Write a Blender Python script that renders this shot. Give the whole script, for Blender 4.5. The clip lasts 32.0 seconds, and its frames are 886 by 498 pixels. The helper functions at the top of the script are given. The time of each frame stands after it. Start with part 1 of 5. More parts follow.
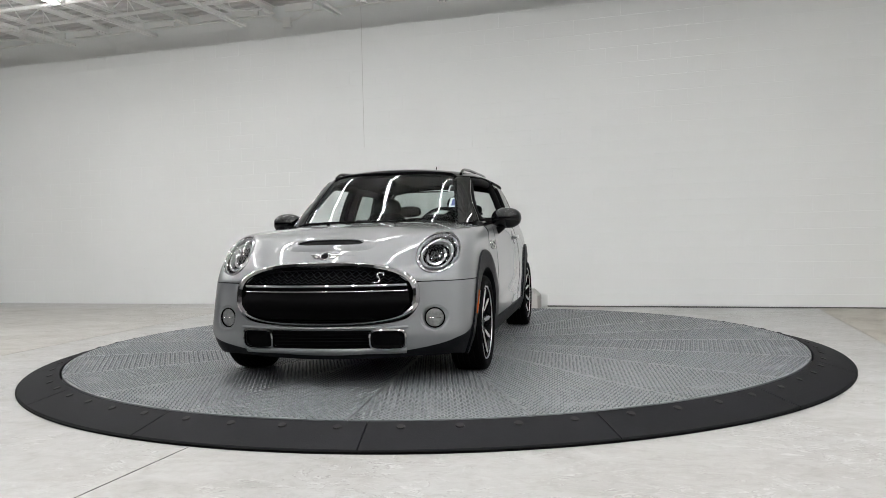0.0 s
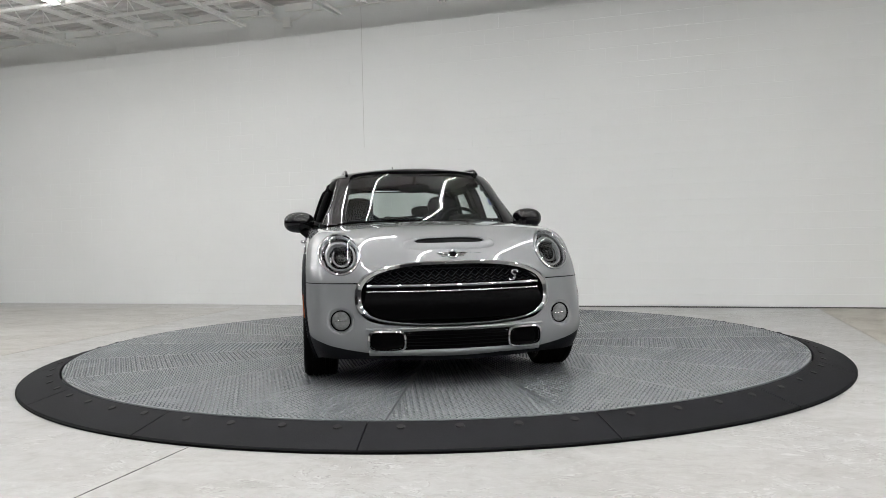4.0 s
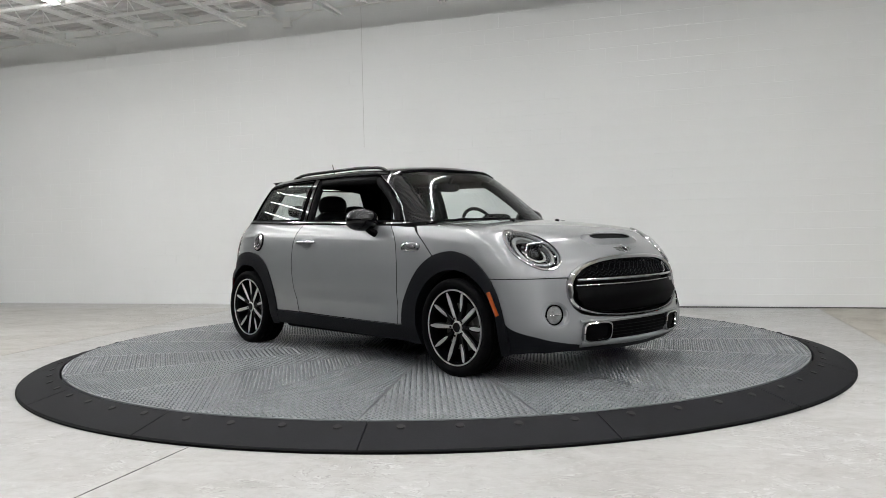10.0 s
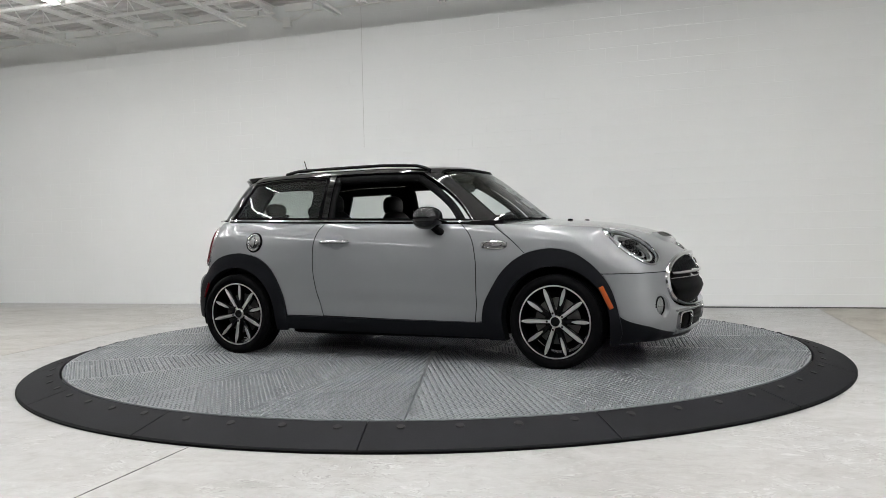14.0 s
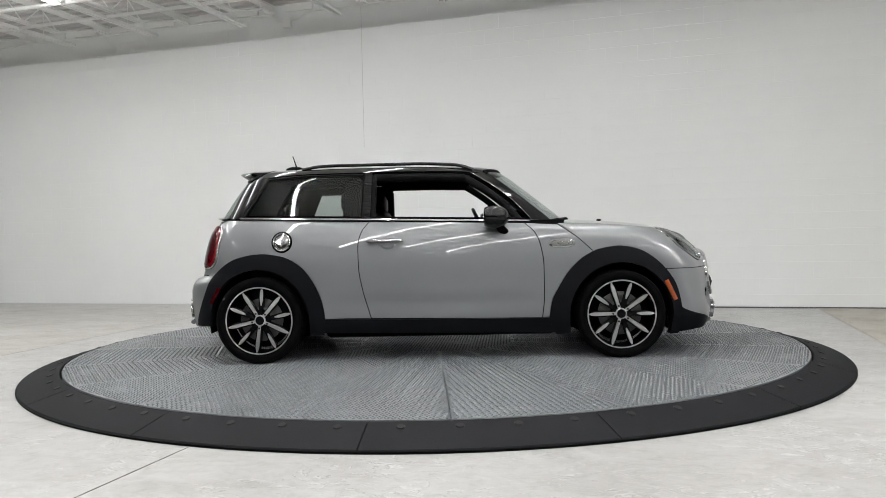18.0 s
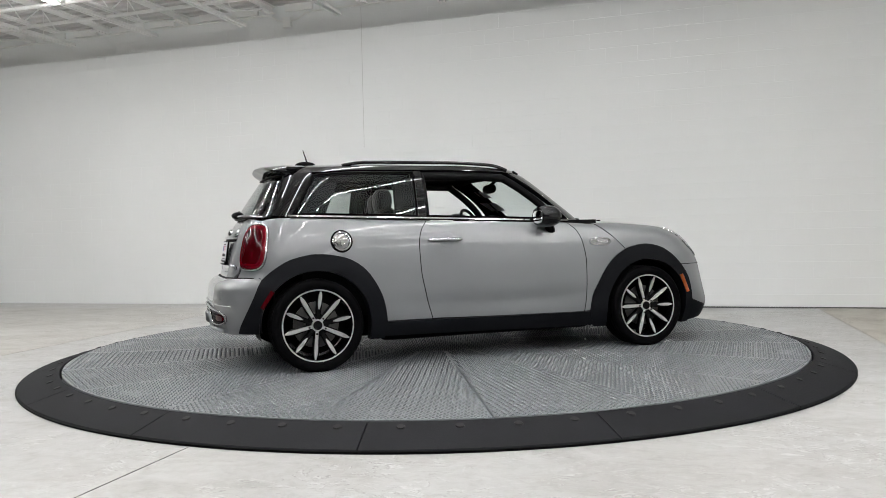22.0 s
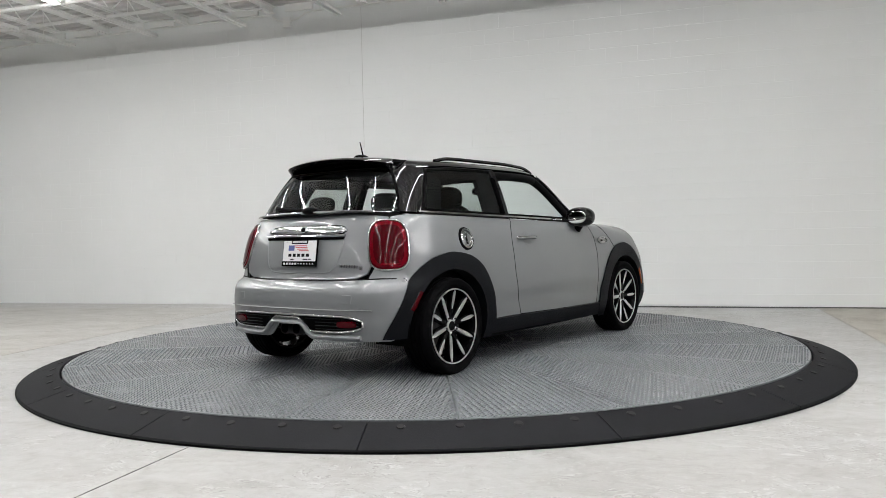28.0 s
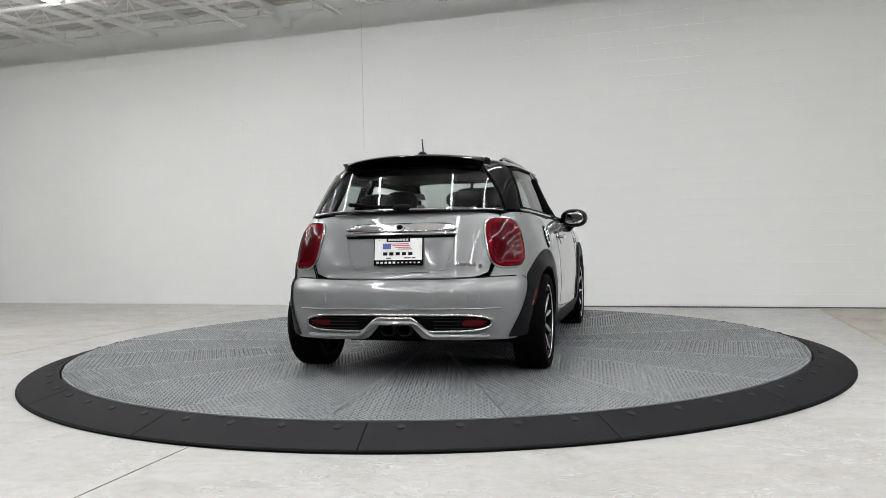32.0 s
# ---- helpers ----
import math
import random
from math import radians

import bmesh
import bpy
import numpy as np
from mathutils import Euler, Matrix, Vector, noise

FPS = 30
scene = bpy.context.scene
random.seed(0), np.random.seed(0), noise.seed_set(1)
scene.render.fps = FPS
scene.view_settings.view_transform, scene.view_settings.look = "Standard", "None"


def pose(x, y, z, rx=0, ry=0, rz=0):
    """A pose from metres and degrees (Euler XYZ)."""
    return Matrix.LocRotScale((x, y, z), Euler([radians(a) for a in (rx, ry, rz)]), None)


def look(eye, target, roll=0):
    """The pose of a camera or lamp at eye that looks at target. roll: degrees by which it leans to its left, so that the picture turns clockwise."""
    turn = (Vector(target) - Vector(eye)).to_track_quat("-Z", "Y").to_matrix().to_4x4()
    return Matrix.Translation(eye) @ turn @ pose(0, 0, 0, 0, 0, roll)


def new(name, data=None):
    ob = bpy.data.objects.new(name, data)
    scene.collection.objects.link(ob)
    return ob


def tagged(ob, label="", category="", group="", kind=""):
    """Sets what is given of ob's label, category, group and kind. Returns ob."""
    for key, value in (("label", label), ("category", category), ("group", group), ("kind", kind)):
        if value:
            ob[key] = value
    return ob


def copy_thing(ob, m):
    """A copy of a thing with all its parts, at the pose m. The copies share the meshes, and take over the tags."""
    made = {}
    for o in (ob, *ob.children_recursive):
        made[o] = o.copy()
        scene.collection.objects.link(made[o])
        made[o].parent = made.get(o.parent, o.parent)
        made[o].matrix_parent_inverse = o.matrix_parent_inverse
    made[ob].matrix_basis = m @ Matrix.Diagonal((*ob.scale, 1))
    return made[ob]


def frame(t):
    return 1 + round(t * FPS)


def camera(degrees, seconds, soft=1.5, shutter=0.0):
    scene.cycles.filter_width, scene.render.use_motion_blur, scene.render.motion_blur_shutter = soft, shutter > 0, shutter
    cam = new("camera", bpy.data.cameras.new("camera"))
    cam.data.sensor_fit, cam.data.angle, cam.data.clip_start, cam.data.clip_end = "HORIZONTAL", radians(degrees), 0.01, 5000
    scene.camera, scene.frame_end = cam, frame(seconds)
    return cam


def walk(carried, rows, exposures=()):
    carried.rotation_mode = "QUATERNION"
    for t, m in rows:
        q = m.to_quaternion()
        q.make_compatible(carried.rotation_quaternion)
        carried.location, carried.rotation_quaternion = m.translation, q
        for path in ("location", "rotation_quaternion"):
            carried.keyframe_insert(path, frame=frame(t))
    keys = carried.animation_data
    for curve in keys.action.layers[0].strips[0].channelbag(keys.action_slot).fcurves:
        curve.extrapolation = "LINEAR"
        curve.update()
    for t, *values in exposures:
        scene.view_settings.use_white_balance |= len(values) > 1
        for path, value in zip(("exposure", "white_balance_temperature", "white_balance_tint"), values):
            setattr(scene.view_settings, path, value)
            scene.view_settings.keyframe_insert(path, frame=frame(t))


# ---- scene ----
# The camera stands still on the showroom floor; a turntable carries the car round.
import itertools
from math import cos, pi, sin

DECK_Z = 0.088
cam = camera(58.31, 32.0, 0.55)
EYE = (0.0, -6.5, 0.8685 + DECK_Z)
STAND = look(EYE, (EYE[0] + 0.00940, EYE[1] + 0.99979, EYE[2] - 0.01838), -1.31)
walk(cam, [(0.0, STAND), (32.0, STAND)], [(0.0, 0.09), (6.0, 0.09), (11.0, 0.11), (17.0, 0.16), (25.0, 0.16), (32.0, 0.15)])

# ---- light ----
world = bpy.data.worlds.new("world")
scene.world = world
world.use_nodes = True
world.node_tree.nodes["Background"].inputs[0].default_value = (0.5, 0.52, 0.53, 1)
world.node_tree.nodes["Background"].inputs[1].default_value = 0.05
LAMP_POWER = 44.5
scene.view_settings.exposure = 0.0


# ---- materials ----
def material(name):
    m = bpy.data.materials.new(name)
    m.use_nodes = True
    return m, m.node_tree.nodes, m.node_tree.links, m.node_tree.nodes["Principled BSDF"]


def setp(b, **kw):
    for k, v in kw.items():
        k = {"color": "Base Color", "rough": "Roughness", "metal": "Metallic", "coat": "Coat Weight", "coat_rough": "Coat Roughness",
             "ior": "IOR", "trans": "Transmission Weight", "spec": "Specular IOR Level", "alpha": "Alpha"}[k]
        b.inputs[k].default_value = (*v, 1) if isinstance(v, tuple) else v


def tex(ns, ls, scale, detail=4, rough=0.55, coord="Object", stretch=None):
    tc = ns.new("ShaderNodeTexCoord")
    nz = ns.new("ShaderNodeTexNoise")
    nz.inputs["Scale"].default_value, nz.inputs["Detail"].default_value, nz.inputs["Roughness"].default_value = scale, detail, rough
    out = tc.outputs[coord]
    if stretch:
        mp = ns.new("ShaderNodeMapping")
        mp.inputs["Scale"].default_value = stretch
        ls.new(out, mp.inputs[0])
        out = mp.outputs[0]
    ls.new(out, nz.inputs["Vector"])
    return nz.outputs["Fac"]


def ramp(ns, ls, fac, stops):
    r = ns.new("ShaderNodeValToRGB")
    while len(r.color_ramp.elements) < len(stops):
        r.color_ramp.elements.new(0.5)
    for e, (p, c) in zip(r.color_ramp.elements, stops):
        e.position, e.color = p, (*c, 1) if isinstance(c, tuple) else (c, c, c, 1)
    ls.new(fac, r.inputs[0])
    return r.outputs[0]


def maths(ns, ls, op, a, b=None, c=None):
    n = ns.new("ShaderNodeMath")
    n.operation = op
    for i, v in enumerate((a, b, c)):
        if v is None:
            continue
        if isinstance(v, (int, float)):
            n.inputs[i].default_value = v
        else:
            ls.new(v, n.inputs[i])
    return n.outputs[0]


def mixc(ns, ls, fac, a, b, how="MIX"):
    n = ns.new("ShaderNodeMix")
    n.data_type, n.blend_type = "RGBA", how
    for i, v in ((0, fac), (6, a), (7, b)):
        if isinstance(v, (int, float)):
            n.inputs[i].default_value = v
        elif isinstance(v, tuple):
            n.inputs[i].default_value = (*v, 1)
        else:
            ls.new(v, n.inputs[i])
    return n.outputs[2]


def bump(ns, ls, b, height, strength=0.3, dist=0.01):
    n = ns.new("ShaderNodeBump")
    n.inputs["Strength"].default_value, n.inputs["Distance"].default_value = strength, dist
    ls.new(height, n.inputs["Height"])
    ls.new(n.outputs[0], b.inputs["Normal"])


def simple(name, color, rough=0.5, metal=0.0, coat=0.0, vary=0.06, scale=6.0, relief=0.0, grain=90.0, **kw):
    """Colour and gloss that vary a little at two scales, with fine relief."""
    m, ns, ls, b = material(name)
    setp(b, rough=rough, metal=metal, coat=coat, **kw)
    big, fine = tex(ns, ls, scale, 5), tex(ns, ls, grain, 3)
    mixed = maths(ns, ls, "MULTIPLY_ADD", fine, 0.35, maths(ns, ls, "MULTIPLY", big, 0.65))
    lo, hi = tuple(c * (1 - vary) for c in color), tuple(min(1.0, c * (1 + vary)) for c in color)
    ls.new(ramp(ns, ls, mixed, ((0.3, lo), (0.7, hi))), b.inputs["Base Color"])
    ls.new(maths(ns, ls, "MULTIPLY_ADD", big, min(0.12, rough), rough - min(0.06, rough / 2)), b.inputs["Roughness"])
    if relief:
        bump(ns, ls, b, fine, relief, 0.004)
    return m


def paint_mat():
    m, ns, ls, b = material("silver_white_paint")
    setp(b, metal=0.12, rough=0.40, coat=1.0, coat_rough=0.004)
    b.inputs["Coat IOR"].default_value = 1.5
    flake, wide = tex(ns, ls, 900, 2), tex(ns, ls, 1.3, 3)
    f = maths(ns, ls, "MULTIPLY_ADD", flake, 0.5, maths(ns, ls, "MULTIPLY", wide, 0.5))
    ls.new(ramp(ns, ls, f, ((0.3, (0.150, 0.157, 0.163)), (0.7, (0.170, 0.178, 0.185)))), b.inputs["Base Color"])
    return m


def glass_mat(name, tint, rough=0.0):
    """A pane: glass that lets most light straight through, tinted."""
    m, ns, ls, b = material(name)
    ns.remove(b)
    out = ns["Material Output"]
    tr, gl, mx, lw = ns.new("ShaderNodeBsdfTransparent"), ns.new("ShaderNodeBsdfGlossy"), ns.new("ShaderNodeMixShader"), ns.new("ShaderNodeLayerWeight")
    tr.inputs[0].default_value, gl.inputs["Roughness"].default_value, lw.inputs[0].default_value = (*tint, 1), rough, 0.5
    gloss = maths(ns, ls, "MULTIPLY_ADD", maths(ns, ls, "POWER", lw.outputs["Facing"], 5.0), 0.90, 0.045)
    ls.new(gloss, mx.inputs[0]), ls.new(tr.outputs[0], mx.inputs[1]), ls.new(gl.outputs[0], mx.inputs[2])
    ls.new(mx.outputs[0], out.inputs[0])
    return m


def lamp_mat(name, color, power):
    m, ns, ls, b = material(name)
    setp(b, color=color)
    b.inputs["Emission Color"].default_value, b.inputs["Emission Strength"].default_value = (*color, 1), power
    return m


def floor_mat(name="painted_concrete", warm=(1.0, 1.0, 1.0)):
    """Pale painted concrete: cloudy, with trowel marks that end in fine edges, thin scratches and specks."""
    m, ns, ls, b = material(name)
    setp(b, rough=0.45, spec=0.62)
    def pure(scale, detail, rough, twist, stretch=(1, 1, 1)):
        tc, mp, nz = ns.new("ShaderNodeTexCoord"), ns.new("ShaderNodeMapping"), ns.new("ShaderNodeTexNoise")
        mp.inputs["Scale"].default_value = stretch
        for k, v in (("Scale", scale), ("Detail", detail), ("Roughness", rough), ("Distortion", twist)):
            nz.inputs[k].default_value = v
        ls.new(tc.outputs["Object"], mp.inputs[0]), ls.new(mp.outputs[0], nz.inputs["Vector"])
        return nz.outputs["Fac"]
    cloud, smear, fine = pure(0.55, 6, 0.62, 0.6), pure(2.6, 8, 0.66, 0.9, (0.8, 1.3, 1)), pure(14.0, 8, 0.70, 0.5)
    swirl, patchy, speck = pure(4.2, 5, 0.60, 1.6, (1, 1.7, 1)), pure(1.7, 4, 0.6, 0.4), pure(38, 2, 0.5, 0.0)
    tint = lambda c: tuple(x * w for x, w in zip(c, warm))
    col = ramp(ns, ls, cloud, ((0.30, tint((0.350, 0.343, 0.331))), (0.50, tint((0.402, 0.398, 0.388))), (0.70, tint((0.445, 0.445, 0.440)))))
    col = mixc(ns, ls, 0.75, col, ramp(ns, ls, smear, ((0.30, (0.80, 0.78, 0.75)), (0.50, (1, 1, 1)), (0.70, (1.07, 1.07, 1.075)))), "MULTIPLY")
    col = mixc(ns, ls, 0.8, col, ramp(ns, ls, fine, ((0.30, (0.80, 0.79, 0.775)), (0.50, (1, 1, 1)), (0.72, (1.08, 1.08, 1.08)))), "MULTIPLY")
    # trowel ridges: thin curved lips that come and go, shaded side and highlight painted in
    def strokes(line, at, wide, lo, hi):
        near = ramp(ns, ls, maths(ns, ls, "ABSOLUTE", maths(ns, ls, "SUBTRACT", line, at)), ((0.0, 1.0), (wide, 0.0)))
        return maths(ns, ls, "MULTIPLY", near, ramp(ns, ls, patchy, ((lo, 0.0), (hi, 1.0))))
    lip = maths(ns, ls, "MULTIPLY", strokes(swirl, 0.50, 0.016, 0.44, 0.54), ramp(ns, ls, fine, ((0.40, 0.0), (0.52, 1.0))))
    pale = maths(ns, ls, "MULTIPLY", strokes(swirl, 0.53, 0.030, 0.40, 0.56), ramp(ns, ls, fine, ((0.42, 0.0), (0.55, 1.0))))
    scuff = strokes(pure(6.5, 3, 0.5, 2.4, (1.6, 1, 1)), 0.44, 0.010, 0.38, 0.50)
    col = mixc(ns, ls, maths(ns, ls, "MULTIPLY", pale, 0.55), col, tint((0.66, 0.66, 0.655)))
    col = mixc(ns, ls, maths(ns, ls, "MULTIPLY", scuff, 0.40), col, tint((0.30, 0.29, 0.275)))
    col = mixc(ns, ls, maths(ns, ls, "MULTIPLY", lip, 0.85), col, tint((0.20, 0.19, 0.18)))
    dots = ramp(ns, ls, speck, ((0.205, 0.30), (0.225, 1.0)))
    ls.new(mixc(ns, ls, 0.7, col, dots, "MULTIPLY"), b.inputs["Base Color"])
    ls.new(ramp(ns, ls, smear, ((0.35, 0.36), (0.65, 0.28))), b.inputs["Roughness"])
    height = maths(ns, ls, "MULTIPLY_ADD", fine, 0.45, maths(ns, ls, "MULTIPLY", smear, 0.25))
    bump(ns, ls, b, maths(ns, ls, "ADD", height, maths(ns, ls, "MULTIPLY", lip, 0.5)), 0.40, 0.012)
    return m


def wall_mat():
    m, ns, ls, b = material("white_block_paint")
    setp(b, rough=0.55, spec=0.3)
    big, fine = tex(ns, ls, 0.45, 4), tex(ns, ls, 60, 5)
    c = ramp(ns, ls, big, ((0.3, (0.785, 0.797, 0.790)), (0.7, (0.825, 0.837, 0.832))))
    ls.new(c, b.inputs["Base Color"])
    bump(ns, ls, b, fine, 0.10, 0.004)
    return m


def tread_mat():
    """Grey painted plate, rubbed brighter and dirtier in places."""
    m, ns, ls, b = material("grey_checker_plate")
    setp(b, rough=0.38, spec=0.55)
    dirt, fine = tex(ns, ls, 2.2, 6), tex(ns, ls, 45, 4)
    info = ns.new("ShaderNodeObjectInfo")
    d = maths(ns, ls, "MULTIPLY_ADD", info.outputs["Random"], 0.10, maths(ns, ls, "MULTIPLY_ADD", fine, 0.25, maths(ns, ls, "MULTIPLY", dirt, 0.7)))
    ls.new(ramp(ns, ls, d, ((0.25, (0.095, 0.103, 0.109)), (0.8, (0.122, 0.131, 0.138)))), b.inputs["Base Color"])
    ls.new(ramp(ns, ls, dirt, ((0.3, 0.27), (0.7, 0.32))), b.inputs["Roughness"])
    return m


PAINT = paint_mat()
# treads lighter than their sheets: part of their glint is put into the colour
TREAD_TOP = simple("worn_tread_paint", (0.127, 0.136, 0.143), 0.26, spec=0.6, vary=0.12, scale=2.0)
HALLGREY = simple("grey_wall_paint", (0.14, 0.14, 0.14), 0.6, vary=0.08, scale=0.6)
FLOOR_WARM = floor_mat("yellowed_painted_concrete", (0.99, 0.965, 0.915))
FLOOR_WORN = floor_mat("worn_beige_concrete", (0.90, 0.83, 0.70))
FLOOR, WALL, TREAD = floor_mat(), wall_mat(), tread_mat()
GREYSTEEL = simple("white_painted_steel", (0.80, 0.80, 0.78), 0.5)
DECKING = simple("ceiling_deck_white", (0.60, 0.59, 0.575), 0.6)
RUBBER = simple("black_ramp_rubber", (0.0105, 0.0107, 0.0124), 0.72, spec=0.10, vary=0.38, scale=3.5, relief=0.25, grain=140)
RUBBER_DARK = simple("worn_rubber_mark", (0.010, 0.010, 0.010), 0.6, spec=0.2)
CAULK = simple("grey_caulk", (0.50, 0.49, 0.47), 0.7)
CAULK_PALE = simple("pale_caulk", (0.60, 0.60, 0.585), 0.7)
BASEDARK = simple("dark_base_strip", (0.10, 0.10, 0.10), 0.6)
GLOSSBLACK = simple("gloss_black_paint", (0.002, 0.002, 0.0025), 0.010, spec=0.42, vary=0.2)
PLASTIC = simple("dark_grey_plastic", (0.0048, 0.0053, 0.0070), 0.5, spec=0.11, vary=0.12, relief=0.15, grain=300)
DARK = simple("black_plastic", (0.0015, 0.0015, 0.0017), 0.5, spec=0.03, vary=0.2)
CABIN = simple("cabin_black", (0.0038, 0.0038, 0.0042), 0.65, spec=0.08, vary=0.2)
LEATHER = simple("black_leather", (0.0050, 0.0050, 0.0054), 0.45, spec=0.12, vary=0.2, relief=0.25, grain=260)
PIPE = simple("dark_pipe_steel", (0.05, 0.05, 0.05), 0.4, 0.6)
FOGLENS = simple("grey_lens", (0.16, 0.165, 0.165), 0.12, vary=0.3, scale=40.0)
CHROME = simple("chrome", (0.45, 0.45, 0.46), 0.06, 1.0, vary=0.02)
SATIN = simple("satin_silver", (0.40, 0.40, 0.40), 0.24, 0.95, vary=0.04)
MACHINED = simple("machined_alloy", (0.66, 0.66, 0.66), 0.30, 0.85, vary=0.05)
RIMBLACK = simple("black_alloy", (0.0025, 0.0025, 0.003), 0.25, spec=0.14, vary=0.2)
TYRE = simple("tyre_rubber", (0.0026, 0.0026, 0.003), 0.7, spec=0.04, vary=0.25, relief=0.3, grain=120)
STEEL = simple("brake_steel", (0.11, 0.108, 0.105), 0.4, 0.9)
REDLENS = simple("red_lens", (0.105, 0.0010, 0.005), 0.015, spec=0.20, vary=0.15)
DARKRED = simple("dark_red_lens", (0.045, 0.0004, 0.002), 0.04, spec=0.16, vary=0.15)
AMBER = simple("amber_lens", (0.33, 0.062, 0.009), 0.15, coat=1.0, vary=0.1)
WHITEPL = simple("white_plastic", (0.75, 0.75, 0.76), 0.4)
BLUEINK = simple("blue_ink", (0.10, 0.12, 0.32), 0.5)
REDINK = simple("red_ink", (0.50, 0.05, 0.07), 0.5)
PANE = glass_mat("clear_pane", (0.74, 0.80, 0.785))
TINTED = glass_mat("tinted_pane", (0.62, 0.66, 0.645))
LENS = glass_mat("lamp_lens", (0.93, 0.94, 0.95))
MIRROR = simple("mirror_glass", (0.9, 0.9, 0.9), 0.02, 1.0, vary=0.01)
LAMP = lamp_mat("lit_tube", (1.0, 0.998, 1.0), LAMP_POWER)


# ---- mesh tools ----
def mesh(name, verts, faces, mat, smooth=True):
    me = bpy.data.meshes.new(name)
    me.from_pydata([tuple(map(float, v)) for v in verts], [], [tuple(map(int, f)) for f in faces])
    me.materials.append(mat)
    if smooth:
        me.polygons.foreach_set("use_smooth", [True] * len(me.polygons))
    me.update()
    return me


def part(name, bm, mat, parent, label="", smooth=False):
    me = bpy.data.meshes.new(name)
    bm.to_mesh(me)
    bm.free()
    me.materials.append(mat)
    if smooth:
        me.polygons.foreach_set("use_smooth", [True] * len(me.polygons))
        me.set_sharp_from_angle(angle=radians(38))
    return place(name, me, parent, label)


def place(name, me, parent, label="", m=None):
    ob = new(name, me)
    ob.parent = parent
    if m is not None:
        ob.matrix_basis = m
    if label:
        ob["label"] = label
    return ob


def box(bm, size, at=(0, 0, 0), turn=None, bevel=0.0):
    m = Matrix.Translation(at) @ (turn.to_4x4() if turn else Matrix()) @ Matrix.Diagonal((*size, 1))
    made = bmesh.ops.create_cube(bm, size=1, matrix=m)["verts"]
    if bevel:
        es = list({e for v in made for e in v.link_edges})
        bmesh.ops.bevel(bm, geom=es, offset=bevel, segments=2, affect="EDGES", profile=0.5)
    return bm


def rod(bm, a, b, r, seg=8):
    a, b = Vector(a), Vector(b)
    m = Matrix.Translation((a + b) / 2) @ (b - a).to_track_quat("Z", "Y").to_matrix().to_4x4()
    bmesh.ops.create_cone(bm, cap_ends=True, segments=seg, radius1=r, radius2=r, depth=(b - a).length, matrix=m)
    return bm


def thing(name, label, category, group="", at=(0, 0, 0)):
    ob = new(name)
    ob.location = at
    return tagged(ob, label, category, group)


# ---- the hall ----
HS = (0.8685 + DECK_Z) / 0.9445  # the hall's unit, in metres
WD, WN = Vector((0.94735, -0.32020, 0)), Vector((0.32020, 0.94735, 0))
FOOT = Vector(EYE) * Vector((1 - HS, 1 - HS, 0)) + WN * 3.795 * HS
HALL_AT = Matrix(((WD.x, WN.x, 0, FOOT.x), (WD.y, WN.y, 0, FOOT.y), (0, 0, 1, 0), (0, 0, 0, 1)))  # along the wall, into it, up
HALL = HALL_AT @ Matrix.Scale(HS, 4)
S0, S1, BACK, TOP = -22.0, 13.0, -24.0, 4.20


def hall_part(name, bm, mat, label="", kind="structure", smooth=False):
    ob = part(name, bm, mat, None, label, smooth)
    ob.matrix_basis = HALL
    return tagged(ob, kind=kind)


hall_part("floor", box(bmesh.new(), (S1 - S0 + 1, -BACK + 1, 0.2), ((S0 + S1) / 2, BACK / 2, -0.1)), FLOOR, "white painted concrete floor with worn scuffed patches")
hall_part("wall_north", box(bmesh.new(), (S1 - S0 + 1, 0.2, TOP), ((S0 + S1) / 2, 0.104, TOP / 2)), WALL, "white painted concrete block wall")
# unseen walls, added: south and west grey to hold light back, east white to return it
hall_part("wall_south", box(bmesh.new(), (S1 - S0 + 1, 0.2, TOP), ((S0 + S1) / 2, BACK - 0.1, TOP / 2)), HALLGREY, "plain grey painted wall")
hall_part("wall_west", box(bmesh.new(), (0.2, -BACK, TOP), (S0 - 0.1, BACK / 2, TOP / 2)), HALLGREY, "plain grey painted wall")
hall_part("wall_east", box(bmesh.new(), (0.2, -BACK, TOP), (S1 + 0.1, BACK / 2, TOP / 2)), WALL, "plain white painted wall")


def ceiling():
    bm = bmesh.new()
    prof = []
    pitch = 0.20
    y = BACK - 0.3
    while y < 0.25:
        prof += [(y, TOP), (y + 0.09, TOP), (y + 0.105, TOP + 0.075), (y + pitch - 0.015, TOP + 0.075)]
        y += pitch
    rows = [[bm.verts.new((s, yy, zz)) for yy, zz in prof] for s in (S0 - 0.4, S1 + 0.4)]
    for i in range(len(prof) - 1):
        bm.faces.new((rows[0][i], rows[0][i + 1], rows[1][i + 1], rows[1][i]))
    hall_part("ceiling", bm, DECKING, "white corrugated steel roof deck")


ceiling()
# ---- turntable ----
R_DECK, R_RING, R_HUB = 2.786, 3.05, 0.62


